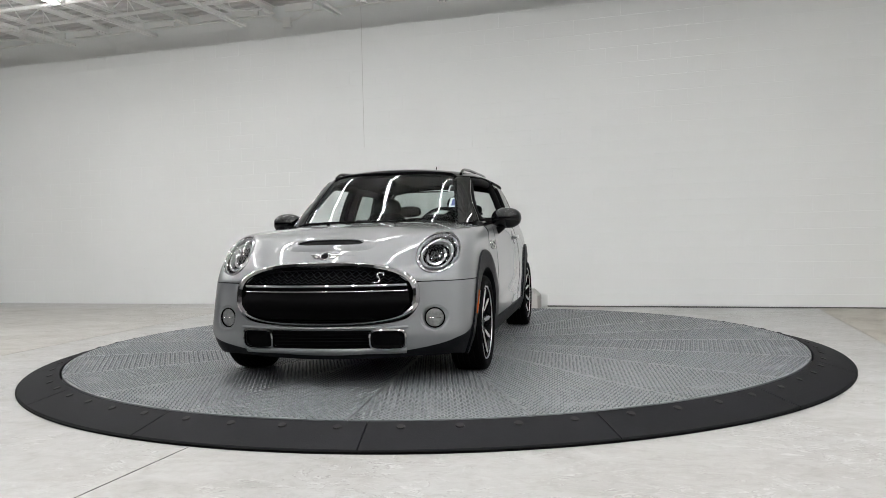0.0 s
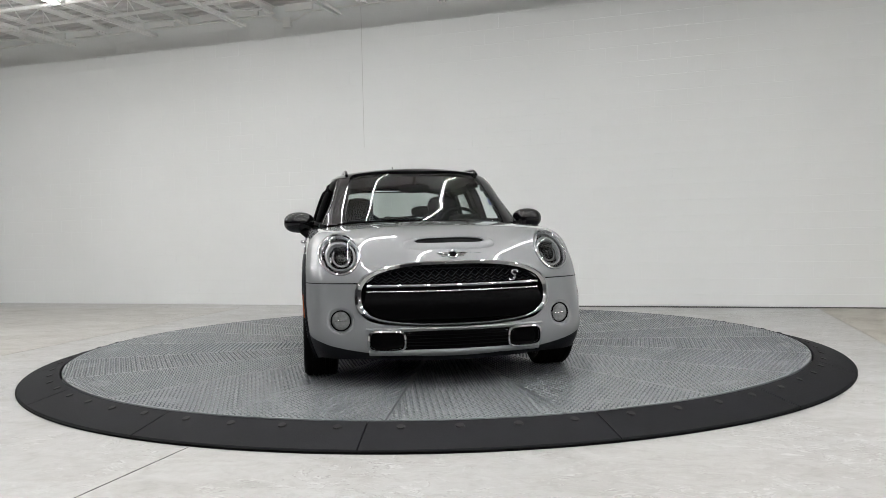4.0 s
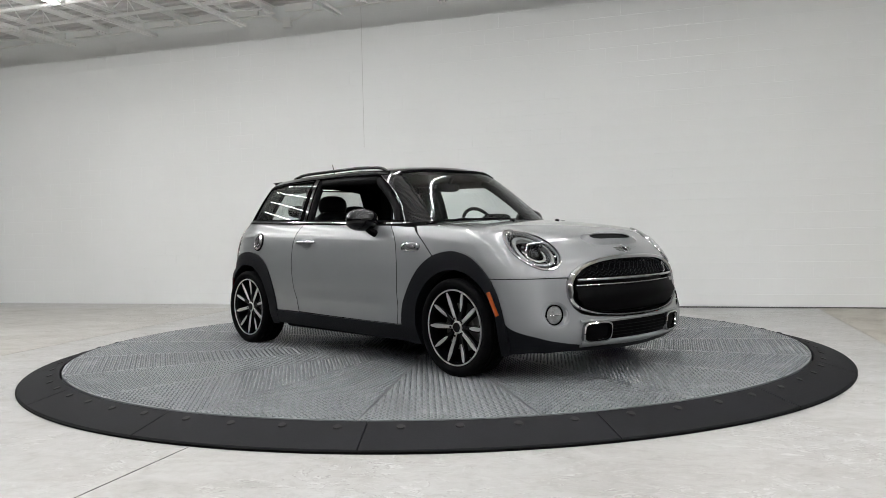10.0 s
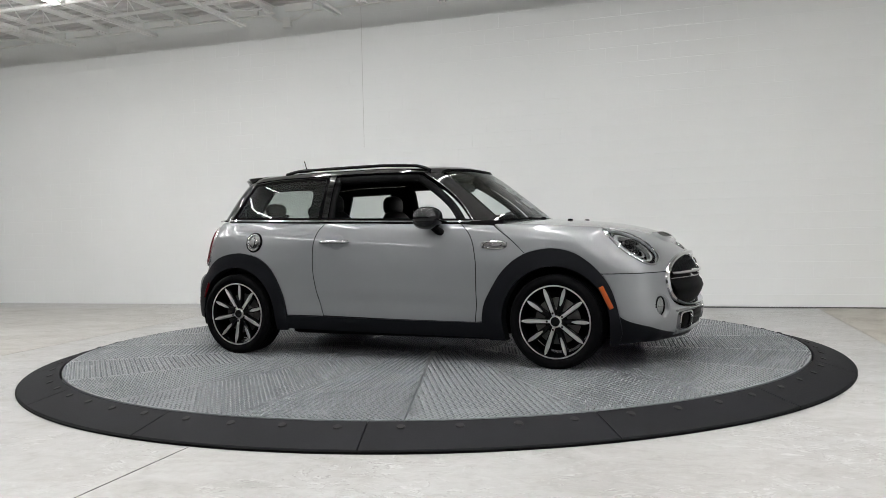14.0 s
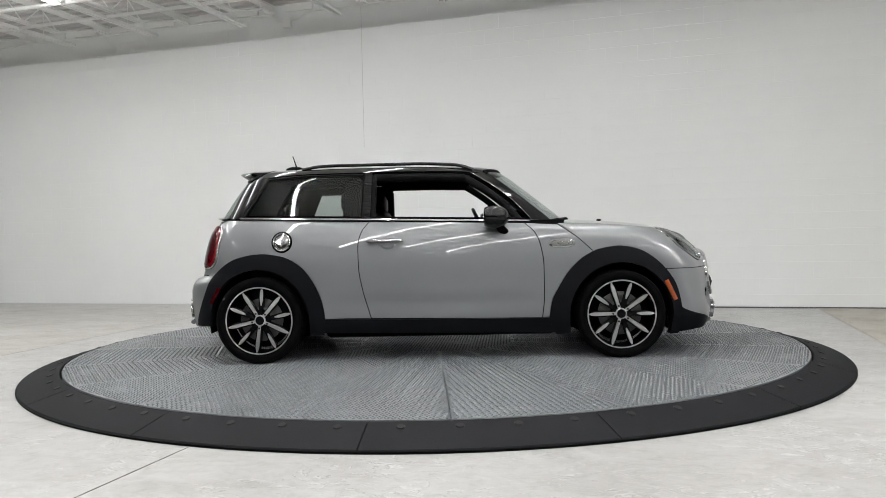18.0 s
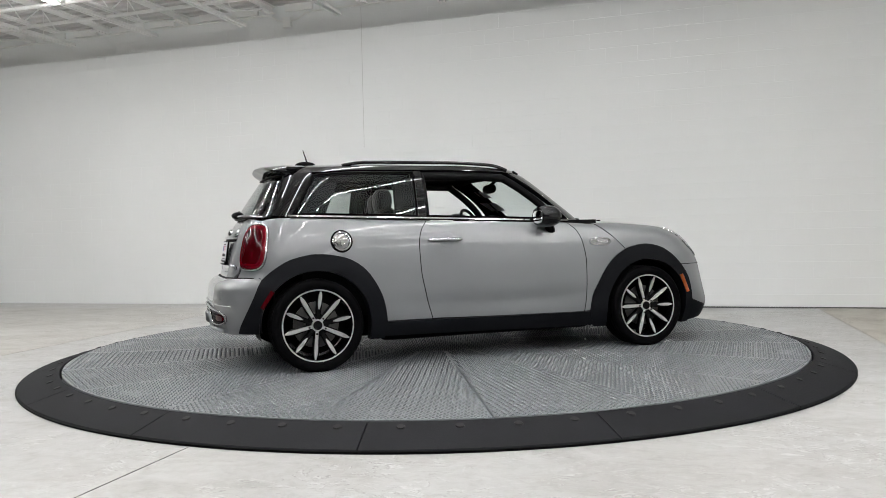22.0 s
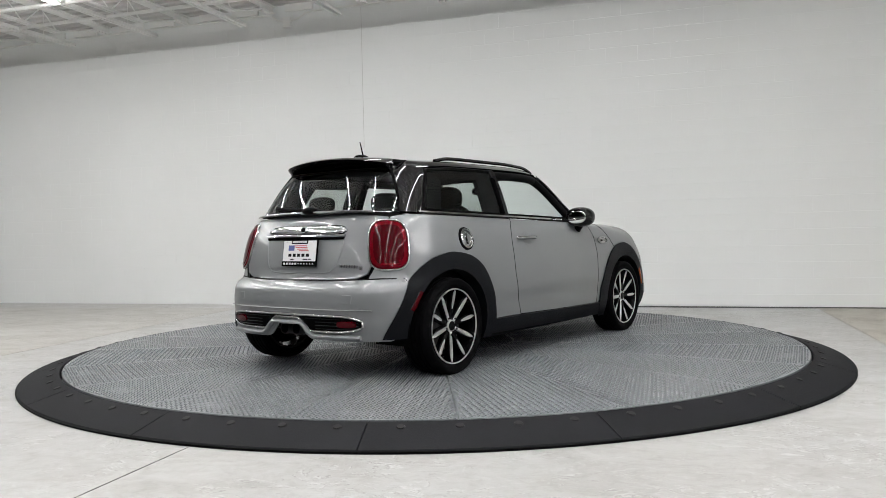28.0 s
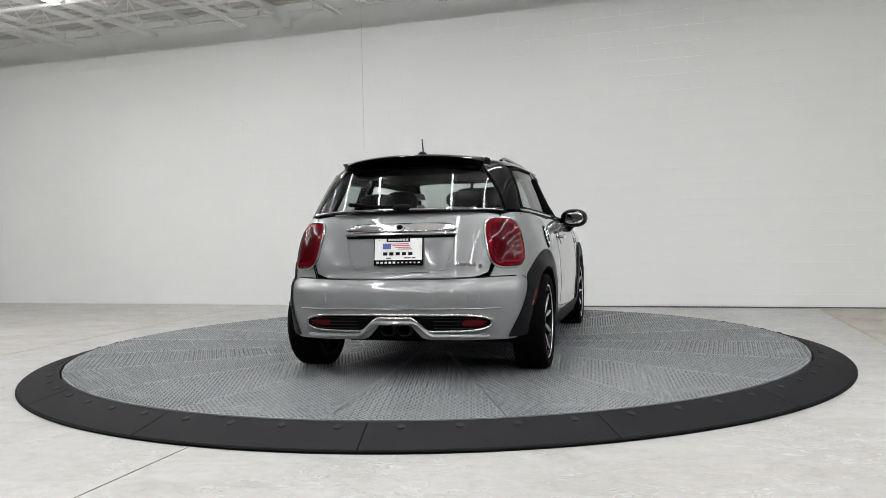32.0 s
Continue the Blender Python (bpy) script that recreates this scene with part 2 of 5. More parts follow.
def wedge_plate(r0, r1, a0, a1, z0, z1, n=10):
    """A flat sector with thickness and small bevelled upper edges."""
    bm = bmesh.new()
    rings = []
    for z, e in ((z0, 0.0), (z1 - 0.002, 0.0), (z1, 0.002)):
        loop = []
        for i in range(n + 1):
            a = a0 + (a1 - a0) * i / n
            loop.append(bm.verts.new(((r1 - e) * cos(a), (r1 - e) * sin(a), z)))
        for i in range(n, -1, -1):
            a = a0 + (a1 - a0) * i / n
            loop.append(bm.verts.new(((r0 + e) * cos(a), (r0 + e) * sin(a), z)))
        rings.append(loop)
    k = len(rings[0])
    for lo, hi in zip(rings, rings[1:]):
        for i in range(k):
            bm.faces.new((lo[i], lo[(i + 1) % k], hi[(i + 1) % k], hi[i]))
    bm.faces.new(rings[-1])
    bm.faces.new(rings[0][::-1])
    return bm


deck = thing("turntable_deck", "round grey checker plate turntable deck in wedge-shaped sheets", "turntable", at=(0, 0, DECK_Z))
for i in range(20):
    a = radians(3.6 + 18 * i)
    if i == 0:
        first = part("plate", wedge_plate(R_HUB + 0.002, R_DECK - 0.004, radians(0.05), radians(17.95), -0.03, 0.0, 10), TREAD, deck)
        first.rotation_euler.z = a
    else:
        ob = place("plate", first.data, deck)
        ob.rotation_euler.z = a


def treads(round_plate=False):
    """Raised lozenges over one sheet, by turns along and across, each with a ridge."""
    P, half_l, half_w, h = 0.0235, 0.0128, 0.0046, 0.0030
    V, F = [], []
    c45 = math.sqrt(0.5)
    for i in range(-60, 125):
        for j in range(-125, 125):
            x, y = (i - j) * P * c45 + 0.0, (i + j) * P * c45
            r, a = math.hypot(x, y), math.atan2(y, x)
            if round_plate:
                if r > R_HUB - 0.008:
                    continue
            elif not (R_HUB + 0.008 < r < R_DECK - 0.012) or abs(a) > radians(9) - 0.014 / r:
                continue
            d = pi / 4 if (i + j) % 2 else -pi / 4
            a0 = radians(9)
            px, py = x * cos(a0) - y * sin(a0), x * sin(a0) + y * cos(a0)
            ux, uy = cos(d + a0), sin(d + a0)
            n = len(V)
            for s, w, z in ((-1, 0, 0), (0, -1, 0), (1, 0, 0), (0, 1, 0), (-0.45, 0, 1), (0.45, 0, 1)):
                V.append((px + ux * half_l * s - uy * half_w * w, py + uy * half_l * s + ux * half_w * w, 0.0002 + h * z if z else -0.0003))
            F += [(n, n + 1, n + 4), (n + 1, n + 5, n + 4), (n + 1, n + 2, n + 5), (n + 2, n + 3, n + 5), (n + 3, n + 4, n + 5), (n + 3, n, n + 4)]
    return mesh("treads", V, F, TREAD_TOP, False)


tread_me = treads()
for i in range(20):
    ob = tagged(place("treads", tread_me, deck), kind="stuff")
    ob.rotation_euler.z = radians(3.6 + 18 * i)
bm = bmesh.new()
bmesh.ops.create_cone(bm, cap_ends=True, segments=64, radius1=R_HUB, radius2=R_HUB, depth=0.03, matrix=Matrix.Translation((0, 0, -0.0155)))
part("hub_plate", bm, TREAD, deck)
ob = tagged(place("treads", treads(True), deck), kind="stuff")
ob.rotation_euler.z = radians(33)
bm = bmesh.new()
bmesh.ops.create_cone(bm, cap_ends=True, segments=96, radius1=R_DECK - 0.02, radius2=R_DECK - 0.02, depth=0.036, matrix=Matrix.Translation((0, 0, -0.05)))
part("underframe", bm, DARK, deck, "dark steel frame under the plates")

ramp_ring = thing("turntable_ramp", "black rubber ramp ring in bolted segments round the turntable", "ramp")


def ramp_segment(a0, a1, n=18):
    bm = bmesh.new()
    prof = ((R_DECK + 0.011, 0.0), (R_DECK + 0.008, 0.083), (R_DECK + 0.014, 0.0865), (R_RING - 0.004, 0.0195), (R_RING, 0.014), (R_RING, 0.0))
    rows = [[bm.verts.new((r * cos(a), r * sin(a), z)) for r, z in prof] for a in (a0 + (a1 - a0) * i / n for i in range(n + 1))]
    k = len(prof)
    for p, q in zip(rows, rows[1:]):
        for i in range(k):
            bm.faces.new((p[i], q[i], q[(i + 1) % k], p[(i + 1) % k]))
    bm.faces.new(rows[0]), bm.faces.new(rows[-1][::-1])
    bmesh.ops.recalc_face_normals(bm, faces=bm.faces)
    return bm


bm = bmesh.new()
edge_rows = [[bm.verts.new((r * cos(a), r * sin(a), z)) for r, z in ((R_RING + 0.001, 0.0005), (R_RING + 0.001, 0.0125), (R_RING + 0.006, 0.0105), (R_RING + 0.006, 0.0005))] for a in np.linspace(0, 2 * pi, 180, endpoint=False)]
for p, q in zip(edge_rows, edge_rows[1:] + edge_rows[:1]):
    for i in range(4):
        bm.faces.new((p[i], q[i], q[(i + 1) % 4], p[(i + 1) % 4]))
bmesh.ops.recalc_face_normals(bm, faces=bm.faces)
part("ramp_edge", bm, DARK, ramp_ring, "black rubber edge strip")
SEAMS = [-96.9 + 22.5 * i for i in range(16)]
bolt_me = None
rng = random.Random(4)
for i, s in enumerate(SEAMS):
    seg = part("ramp_segment", ramp_segment(radians(s + 0.07), radians(s + 22.43)), RUBBER, ramp_ring, smooth=False)
    for k in range(4):
        a = radians(s + 3.3 + 5.5 * k)
        r = R_DECK + 0.065 + 0.01 * rng.random()
        if bolt_me is None:
            bm = bmesh.new()
            bmesh.ops.create_cone(bm, cap_ends=True, segments=12, radius1=0.024, radius2=0.019, depth=0.008)
            bolt_me = bpy.data.meshes.new("bolt")
            bm.to_mesh(bolt_me), bm.free()
            bolt_me.materials.append(RUBBER_DARK)
        z = 0.0875 - (r - R_DECK - 0.016) * 0.069 / (R_RING - R_DECK - 0.028)
        place("bolt", bolt_me, seg, m=Matrix.Translation((r * cos(a), r * sin(a), z + 0.001)) @ Matrix.Rotation(a, 4, "Z") @ Matrix.Rotation(0.26, 4, "Y"))
# ---- light rails under the roof, at right angles to the block wall ----
RAILS = [-5.095 + 1.404 * i for i in range(-12, 12)]
RAIL_Z = 3.765
# the first and the number of the lit lengths on each rail, counted from the wall: every rail is lit near the wall, some run on over the hall
LAMPS = [(0, 0) if s < -10.5 else (0 if s < 2.5 else 1, 6 if s > -8.5 and (i % 3 == 0 or abs(s - 0.5) < 1.5) else 2) for i, s in enumerate(RAILS)]


def light_rail(first, lamps):
    """Twin channels to the first lamp and past the last, a slim spine with the lamps between."""
    ob = new("light_rail")
    run = 1.95
    lit_from = -2.40 - run * first
    for y0, y1 in ((-0.65, lit_from), (lit_from - lamps * run, -20.0)):
        bm = bmesh.new()
        for dx in (-0.033, 0.033):
            box(bm, (0.026, y0 - y1, 0.042), (dx, (y0 + y1) / 2, 0.026), bevel=0.004)
        box(bm, (0.05, y0 - y1 - 0.02, 0.010), (0, (y0 + y1) / 2, 0.042))
        part("channel", bm, GREYSTEEL, ob)
    if lamps:
        part("spine", box(bmesh.new(), (0.022, lamps * run + 0.1, 0.030), (0, lit_from - lamps * run / 2, 0.026), bevel=0.003), GREYSTEEL, ob)
        tube = part("lamp_tube", box(bmesh.new(), (0.052, run - 0.06, 0.020), bevel=0.007), LAMP, ob, "lit white diffuser")
        tube.location = (0, lit_from - run / 2, -0.006)
        for i in range(1, lamps):
            t = place("lamp_tube", tube.data, ob)
            t.location = (0, lit_from - run * (i + 0.5), -0.006)
    for y in np.arange(-1.2, -19, -2.4):
        part("hanger", rod(bmesh.new(), (0, y, 0.04), (0, y, TOP - RAIL_Z), 0.004, 6), GREYSTEEL, ob)
    return ob


for first, lamps in sorted(set(LAMPS)):
    run_s = [s for s, k in zip(RAILS, LAMPS) if k == (first, lamps)]
    rail = tagged(light_rail(first, lamps), "white twin-channel light rail hung under the roof, " + ("lit tubes" if lamps else "unlit"), "light", "light rails")
    rail.matrix_basis = HALL @ Matrix.Translation((run_s[0], 0, RAIL_Z))
    for s in run_s[1:]:
        copy_thing(rail, HALL_AT @ Matrix.Translation((s * HS, 0, RAIL_Z * HS)))


# ---- roof steel: bar joists at right angles to the wall, bridging along it ----
def joist():
    ob = new("bar_joist")
    L = 23.9
    bm = bmesh.new()
    for sg in (-1, 1):
        box(bm, (0.058, L, 0.010), (sg * 0.038, -L / 2, 4.188))
        box(bm, (0.009, L, 0.060), (sg * 0.013, -L / 2, 4.155))
    part("top_chord", bm, GREYSTEEL, ob)
    bm = bmesh.new()
    for sg in (-1, 1):
        box(bm, (0.040, L - 1.0, 0.009), (sg * 0.028, -(L + 1.0) / 2, 3.875))
        box(bm, (0.008, L - 1.0, 0.040), (sg * 0.012, -(L + 1.0) / 2, 3.895))
    part("bottom_chord", bm, GREYSTEEL, ob)
    part("end_web", rod(bmesh.new(), (0, -0.10, 4.14), (0, -1.02, 3.89), 0.014, 6), GREYSTEEL, ob)
    bm = bmesh.new()
    y, up = -1.0, False
    while y > -12:
        rod(bm, (0, y, 3.885 if not up else 4.15), (0, y - 0.30, 4.15 if not up else 3.885), 0.009, 5)
        y, up = y - 0.30, not up
    part("web", bm, GREYSTEEL, ob)
    bm = bmesh.new()
    for sg in (-1, 1):
        box(bm, (0.050, 0.30, 0.010), (sg * 0.034, -0.15, 4.098))
        box(bm, (0.010, 0.30, 0.085), (sg * 0.014, -0.15, 4.140))
    part("bearing_seat", bm, GREYSTEEL, ob)
    return ob


JOISTS = [-6.441 + 1.404 * i for i in range(-11, 14)]
j0 = tagged(joist(), "white painted steel bar joist under the roof deck", "joist", "roof joists")
j0.matrix_basis = HALL @ Matrix.Translation((JOISTS[0], 0, 0))
for s in JOISTS[1:]:
    copy_thing(j0, HALL_AT @ Matrix.Translation((s * HS, 0, 0)))
for d, z, r in ((1.64, 3.80, 0.023), (2.32, 3.80, 0.023), (4.7, 3.84, 0.020), (8.0, 3.84, 0.020)):
    bm = rod(bmesh.new(), (S0, -d, z), (S1, -d, z), r, 10)
    ob = part("bridging_pipe", bm, GREYSTEEL, None, smooth=True)
    ob.matrix_basis = HALL
    tagged(ob, "white painted pipe running below the roof joists", "pipe", "roof pipes")
# conduit along the wall head, dropping to a junction box
conduit = thing("conduit", "white painted conduit along the wall head", "conduit")
conduit.matrix_basis = HALL
pts = [(S0, 4.05), (-6.85, 4.072), (-3.70, 4.072), (-3.62, 4.055), (-3.52, 3.985), (-3.44, 3.965), (-3.30, 3.965), (-3.20, 3.985), (-3.08, 4.050), (-2.98, 4.066), (S1, 4.075)]
for a, b in zip(pts, pts[1:]):
    part("conduit_run", rod(bmesh.new(), (a[0], -0.035, a[1]), (b[0], -0.035, b[1]), 0.014, 8), GREYSTEEL, conduit, smooth=True)
jb = part("junction_box", box(bmesh.new(), (0.12, 0.07, 0.14), (-3.369, -0.04, 3.945), bevel=0.006), GREYSTEEL, None, "")
jb.matrix_basis = HALL
tagged(jb, "white painted junction box on the block wall", "junction box")
for s in (-9.0, -7.45, -6.85, -6.0, -5.45, -4.6, -4.05, -3.2, -1.8, -0.4):
    bm = box(bmesh.new(), (0.42, 0.05, 0.10), (s, -0.012, 4.148))
    ob = part("head_block", bm, GREYSTEEL, None)
    ob.matrix_basis = HALL
    tagged(ob, "white painted infill block at the wall head", "block", "wall head blocks")

# a grey drive housing beyond the turntable, at the foot of the wall
bm = bmesh.new()
prof = [(-0.58, 0.0), (0.14, 0.0), (0.14, 0.165), (0.065, 0.238), (-0.58, 0.238)]
fr, bk = [bm.verts.new((x, -0.34, z)) for x, z in prof], [bm.verts.new((x, -0.10, z)) for x, z in prof]
bm.faces.new(fr), bm.faces.new(bk[::-1])
for i in range(5):
    bm.faces.new((fr[i], bk[i], bk[(i + 1) % 5], fr[(i + 1) % 5]))
bmesh.ops.recalc_face_normals(bm, faces=bm.faces)
bmesh.ops.bevel(bm, geom=list(bm.edges), offset=0.008, segments=2, affect="EDGES", profile=0.5)
ob = part("drive_housing", bm, CAULK, None)
ob.matrix_basis = HALL
tagged(ob, "grey metal housing on the floor by the wall", "housing")

hall_part("wall_joint", box(bmesh.new(), (0.006, 0.004, 1.9), (-2.272, 0.003, 3.1)), CAULK_PALE, "pale caulked joint down the upper block wall")

# floor joints and the dark line at the wall's foot
def joint(name, a, b, w, mat, lab):
    a, b = (Vector((v[0] * HS, EYE[1] + (v[1] - EYE[1]) * HS, 0)) for v in (a, b))
    d = b - a
    bm = box(bmesh.new(), (d.length, w, 0.004), (0, 0, 0))
    ob = part(name, bm, mat, None, lab)
    ob.matrix_basis = Matrix.Translation((a + b) / 2) @ Matrix.Rotation(math.atan2(d.y, d.x), 4, "Z")
    tagged(ob, kind="structure")
joint("floor_joint_1", (-1.15, -2.862), (-2.20, -6.28), 0.006, CAULK, "pale filled joint across the painted floor")
joint("floor_joint_3", (-1.142, -2.864), (-2.192, -6.282), 0.0030, BASEDARK, "dark edge of the filled joint")
joint("floor_joint_2", (3.06, -1.8), (4.52, 3.08), 0.014, CAULK, "pale joint across the painted floor")
joint("floor_joint_4", (-3.812, -0.101), (-2.962, 3.374), 0.012, CAULK, "pale joint across the painted floor")
ob = part("floor_slab", box(bmesh.new(), (8.0, 5.2, 0.005)), FLOOR_WARM, None, "slightly yellowed painted slab beyond the joint")
ob.matrix_basis = Matrix.Translation((-7.24, 2.90, 0)) @ Matrix.Rotation(radians(-13.7), 4, "Z")
tagged(ob, kind="structure")
bm = box(bmesh.new(), (S1 - 0.2, 0.012, 0.016), ((0.2 + S1) / 2, -0.008, 0.008))
hall_part("baseboard", bm, BASEDARK, "thin dark seal along the wall's foot")
mid = Vector((3.84, 0.73, 0)) + Vector((0.958, -0.287, 0)) * 2.51
ob = part("floor_slab", box(bmesh.new(), (6.6, 5.0, 0.006)), FLOOR_WORN, None, "worn beige concrete slab beyond the joint")
ob.matrix_basis = Matrix.Translation(mid) @ Matrix.Rotation(math.atan2(4.88, 1.46), 4, "Z")
tagged(ob, kind="structure")
# ---- the car ----
# x forward, y to its left, z up from the deck; the body is cut as panels from two smooth solids, the lower body and the cabin.
CAR_AT = Vector((0.059, -0.220, 0))
car = thing("car", "silver-white three-door hatchback with black roof and open door windows", "car", at=(0, 0, DECK_Z))
shell = car
OFF = np.array(CAR_AT)


def spl(xs, ys):
    xs, ys = np.array(xs, float), np.array(ys, float)
    d = np.diff(ys) / np.diff(xs)
    m = np.concatenate([[d[0]], np.where(d[1:] * d[:-1] > 0, 2 * d[1:] * d[:-1] / (d[1:] + d[:-1] + 1e-12), 0), [d[-1]]])

    def f(t):
        t = np.clip(t, xs[0], xs[-1])
        i = np.clip(np.searchsorted(xs, t) - 1, 0, len(xs) - 2)
        h = xs[i + 1] - xs[i]
        s = (t - xs[i]) / h
        return (2 * s**3 - 3 * s**2 + 1) * ys[i] + (s**3 - 2 * s**2 + s) * h * m[i] + (3 * s**2 - 2 * s**3) * ys[i + 1] + (s**3 - s**2) * h * m[i + 1]
    return f


def smax(a, b, k):
    h = np.clip(0.5 + 0.5 * (a - b) / k, 0, 1)
    return b + (a - b) * h + k * h * (1 - h)


NOSE = spl([0.08, 0.16, 0.24, 0.33, 0.40, 0.47, 0.60, 0.68, 0.74, 0.80, 0.90], [1.89, 1.965, 2.015, 2.028, 2.026, 2.026, 2.024, 1.996, 1.950, 1.90, 1.80])
TAIL = spl([0.10, 0.20, 0.30, 0.45, 0.54, 0.585, 0.61, 0.70, 0.80, 0.90, 0.97, 1.02, 1.10], [-1.78, -1.83, -1.85, -1.860, -1.848, -1.812, -1.762, -1.742, -1.718, -1.686, -1.652, -1.618, -1.56])
WIDE = spl([0.10, 0.18, 0.30, 0.50, 0.65, 0.80, 0.88, 0.925, 0.97, 1.05], [0.76, 0.80, 0.838, 0.853, 0.850, 0.833, 0.814, 0.794, 0.770, 0.735])
BOW = spl([0.10, 0.30, 0.42, 0.55, 0.65, 0.9], [0.31, 0.31, 0.36, 0.42, 0.46, 0.52])
HOOD = spl([0.60, 0.85, 1.00, 1.20, 1.42, 1.60, 1.75, 1.85, 1.95, 2.1], [0.965, 0.966, 0.962, 0.950, 0.929, 0.896, 0.846, 0.798, 0.735, 0.62])


def belt(x):
    return 0.937 + (0.783 - x) * 0.0305


def f_low(P):
    x, y, z = P[..., 0], np.abs(P[..., 1]), P[..., 2]
    w = WIDE(z) * (1 - 0.010 * np.clip(x, -2, 2) ** 2)
    along = np.clip((x + 0.95) / 0.5, 0, 1) * np.clip((0.95 - x) / 0.5, 0, 1)
    w = w - 0.010 * along * np.exp(-(((z - 0.405) / 0.060) ** 2))
    rear = np.clip((-1.0 - x) / (-1.0 - TAIL(z)), 0, None)
    tail = (((y / w) ** 3.9 + rear**3.9) ** (1 / 3.9) - 1) * 0.86
    bow = BOW(z)
    face = (x - NOSE(z) + bow * y**2) / np.sqrt(1 + (2 * bow * y) ** 2)
    nose = smax(y - w, face, 0.13)
    plan = np.where(x > 0, nose, tail)
    s = np.clip((x - 0.55) / 0.35, 0, 1)
    s = s * s * (3 - 2 * s)
    crown = 0.045
    top = np.where(x > 0.5, s * (HOOD(x) - crown * (y / 0.8) ** 2.2) + (1 - s) * (belt(x) + 0.004), belt(x) + 0.004)
    k = 0.036 + 0.049 * np.clip((x - 0.7) / 0.5, 0, 1)
    return smax(plan, z - top, k)


SCREEN = spl([0.90, 1.00, 1.10, 1.20, 1.30, 1.37, 1.45], [1.00, 0.895, 0.772, 0.648, 0.520, 0.425, 0.30])
HATCH = spl([0.95, 1.03, 1.15, 1.30, 1.38, 1.45], [-1.685, -1.635, -1.56, -1.455, -1.39, -1.32])
CABW = spl([0.90, 1.00, 1.10, 1.20, 1.30, 1.38, 1.45], [0.785, 0.755, 0.722, 0.684, 0.636, 0.588, 0.53])
ROOF = spl([-1.8, -1.45, -1.15, -0.7, -0.2, 0.15, 0.45, 0.8], [1.35, 1.376, 1.393, 1.408, 1.408, 1.393, 1.362, 1.30])


def f_cab(P):
    x, y, z = P[..., 0], np.abs(P[..., 1]), P[..., 2]
    w = CABW(z) * (1 - 0.035 * np.clip(-x - 0.2, 0, 2) ** 1.6)
    fx, rx = SCREEN(z), HATCH(z)
    front, rear = np.clip((x - (fx - 0.6)) / 0.6, 0, None), np.clip(((rx + 0.5) - x) / 0.5, 0, None)
    p = np.where(x > -0.4, 2.5, 3.2)
    plan = (((y / w) ** p + (front + rear) ** p) ** (1 / p) - 1) * 0.7
    return smax(plan, z - (ROOF(x) - 0.05 * (y / 0.55) ** 2), 0.07)


def grad(f, P, e=1e-4):
    g = np.empty_like(P)
    for i in range(3):
        d = np.zeros(3)
        d[i] = e
        g[..., i] = (f(P + d) - f(P - d)) / (2 * e)
    return g


def snap(f, P, off=0.0, n=8):
    """Points moved along the slope onto the solid's skin, off outside it."""
    P = np.array(P, float)
    for _ in range(n):
        g = grad(f, P)
        P = P - ((f(P) - off) / np.maximum((g**2).sum(-1), 0.05))[..., None] * g
    return P


def outward(f, P):
    g = grad(f, P)
    return g / np.maximum(np.linalg.norm(g, axis=-1, keepdims=True), 1e-6)


def cast(f, o, d, off=0.0, far=3.0):
    """Where rays from inside, from o along d, leave the solid."""
    o, d = np.broadcast_arrays(np.array(o, float), np.array(d, float))
    lo, hi = np.zeros(o.shape[:-1]), np.full(o.shape[:-1], far)
    for _ in range(40):
        m = (lo + hi) / 2
        inside = f(o + m[..., None] * d) < off
        lo, hi = np.where(inside, m, lo), np.where(inside, hi, m)
    return o + lo[..., None] * d


def side(f, xz, sgn=-1):
    """Side-view points (x, z) on the flank."""
    xz = np.array(xz, float)
    o = np.stack([xz[..., 0], 0 * xz[..., 0], xz[..., 1]], -1)
    return cast(f, o, np.array([0.0, sgn, 0.0]))


def above(f, xy, z0=0.6):
    xy = np.array(xy, float)
    return cast(f, np.stack([xy[..., 0], xy[..., 1], 0 * xy[..., 0] + z0], -1), np.array([0.0, 0.0, 1.0]))


def ahead(f, yz, x0=1.0):
    yz = np.array(yz, float)
    return cast(f, np.stack([0 * yz[..., 0] + x0, yz[..., 0], yz[..., 1]], -1), np.array([1.0, 0.0, 0.0]))


def behind(f, yz, x0=-0.8):
    yz = np.array(yz, float)
    return cast(f, np.stack([0 * yz[..., 0] + x0, yz[..., 0], yz[..., 1]], -1), np.array([-1.0, 0.0, 0.0]))


def round_at(f, az, x0, fwd=1):
    """Points at a bearing (degrees from straight ahead) and height, as seen from a post inside the nose or the tail."""
    az = np.array(az, float)
    a = np.radians(az[..., 0])
    o = np.stack([0 * a + x0, 0 * a, az[..., 1]], -1)
    return cast(f, o, np.stack([fwd * np.cos(a), -np.sin(a), 0 * a], -1))


def smoothline(pts, n):
    """A polyline resampled at even steps, rounded through its points."""
    P = np.array(pts, float)
    if len(P) == 2:
        t = np.linspace(0, 1, n)[:, None]
        return P[0] + (P[1] - P[0]) * t
    c = np.concatenate([[0], np.cumsum(np.linalg.norm(np.diff(P, axis=0), axis=1))])
    Q = np.stack([spl(c, P[:, i])(np.linspace(0, c[-1], n)) for i in range(P.shape[1])], 1)
    return Q


def grid_faces(n, m, closed=False):
    F = []
    for i in range(n - 1):
        for j in range(m if closed else m - 1):
            F.append((i * m + j, i * m + (j + 1) % m, (i + 1) * m + (j + 1) % m, (i + 1) * m + j))
    return F


def flip_y(V):
    V = V.copy()
    V[..., 1] *= -1
    return V


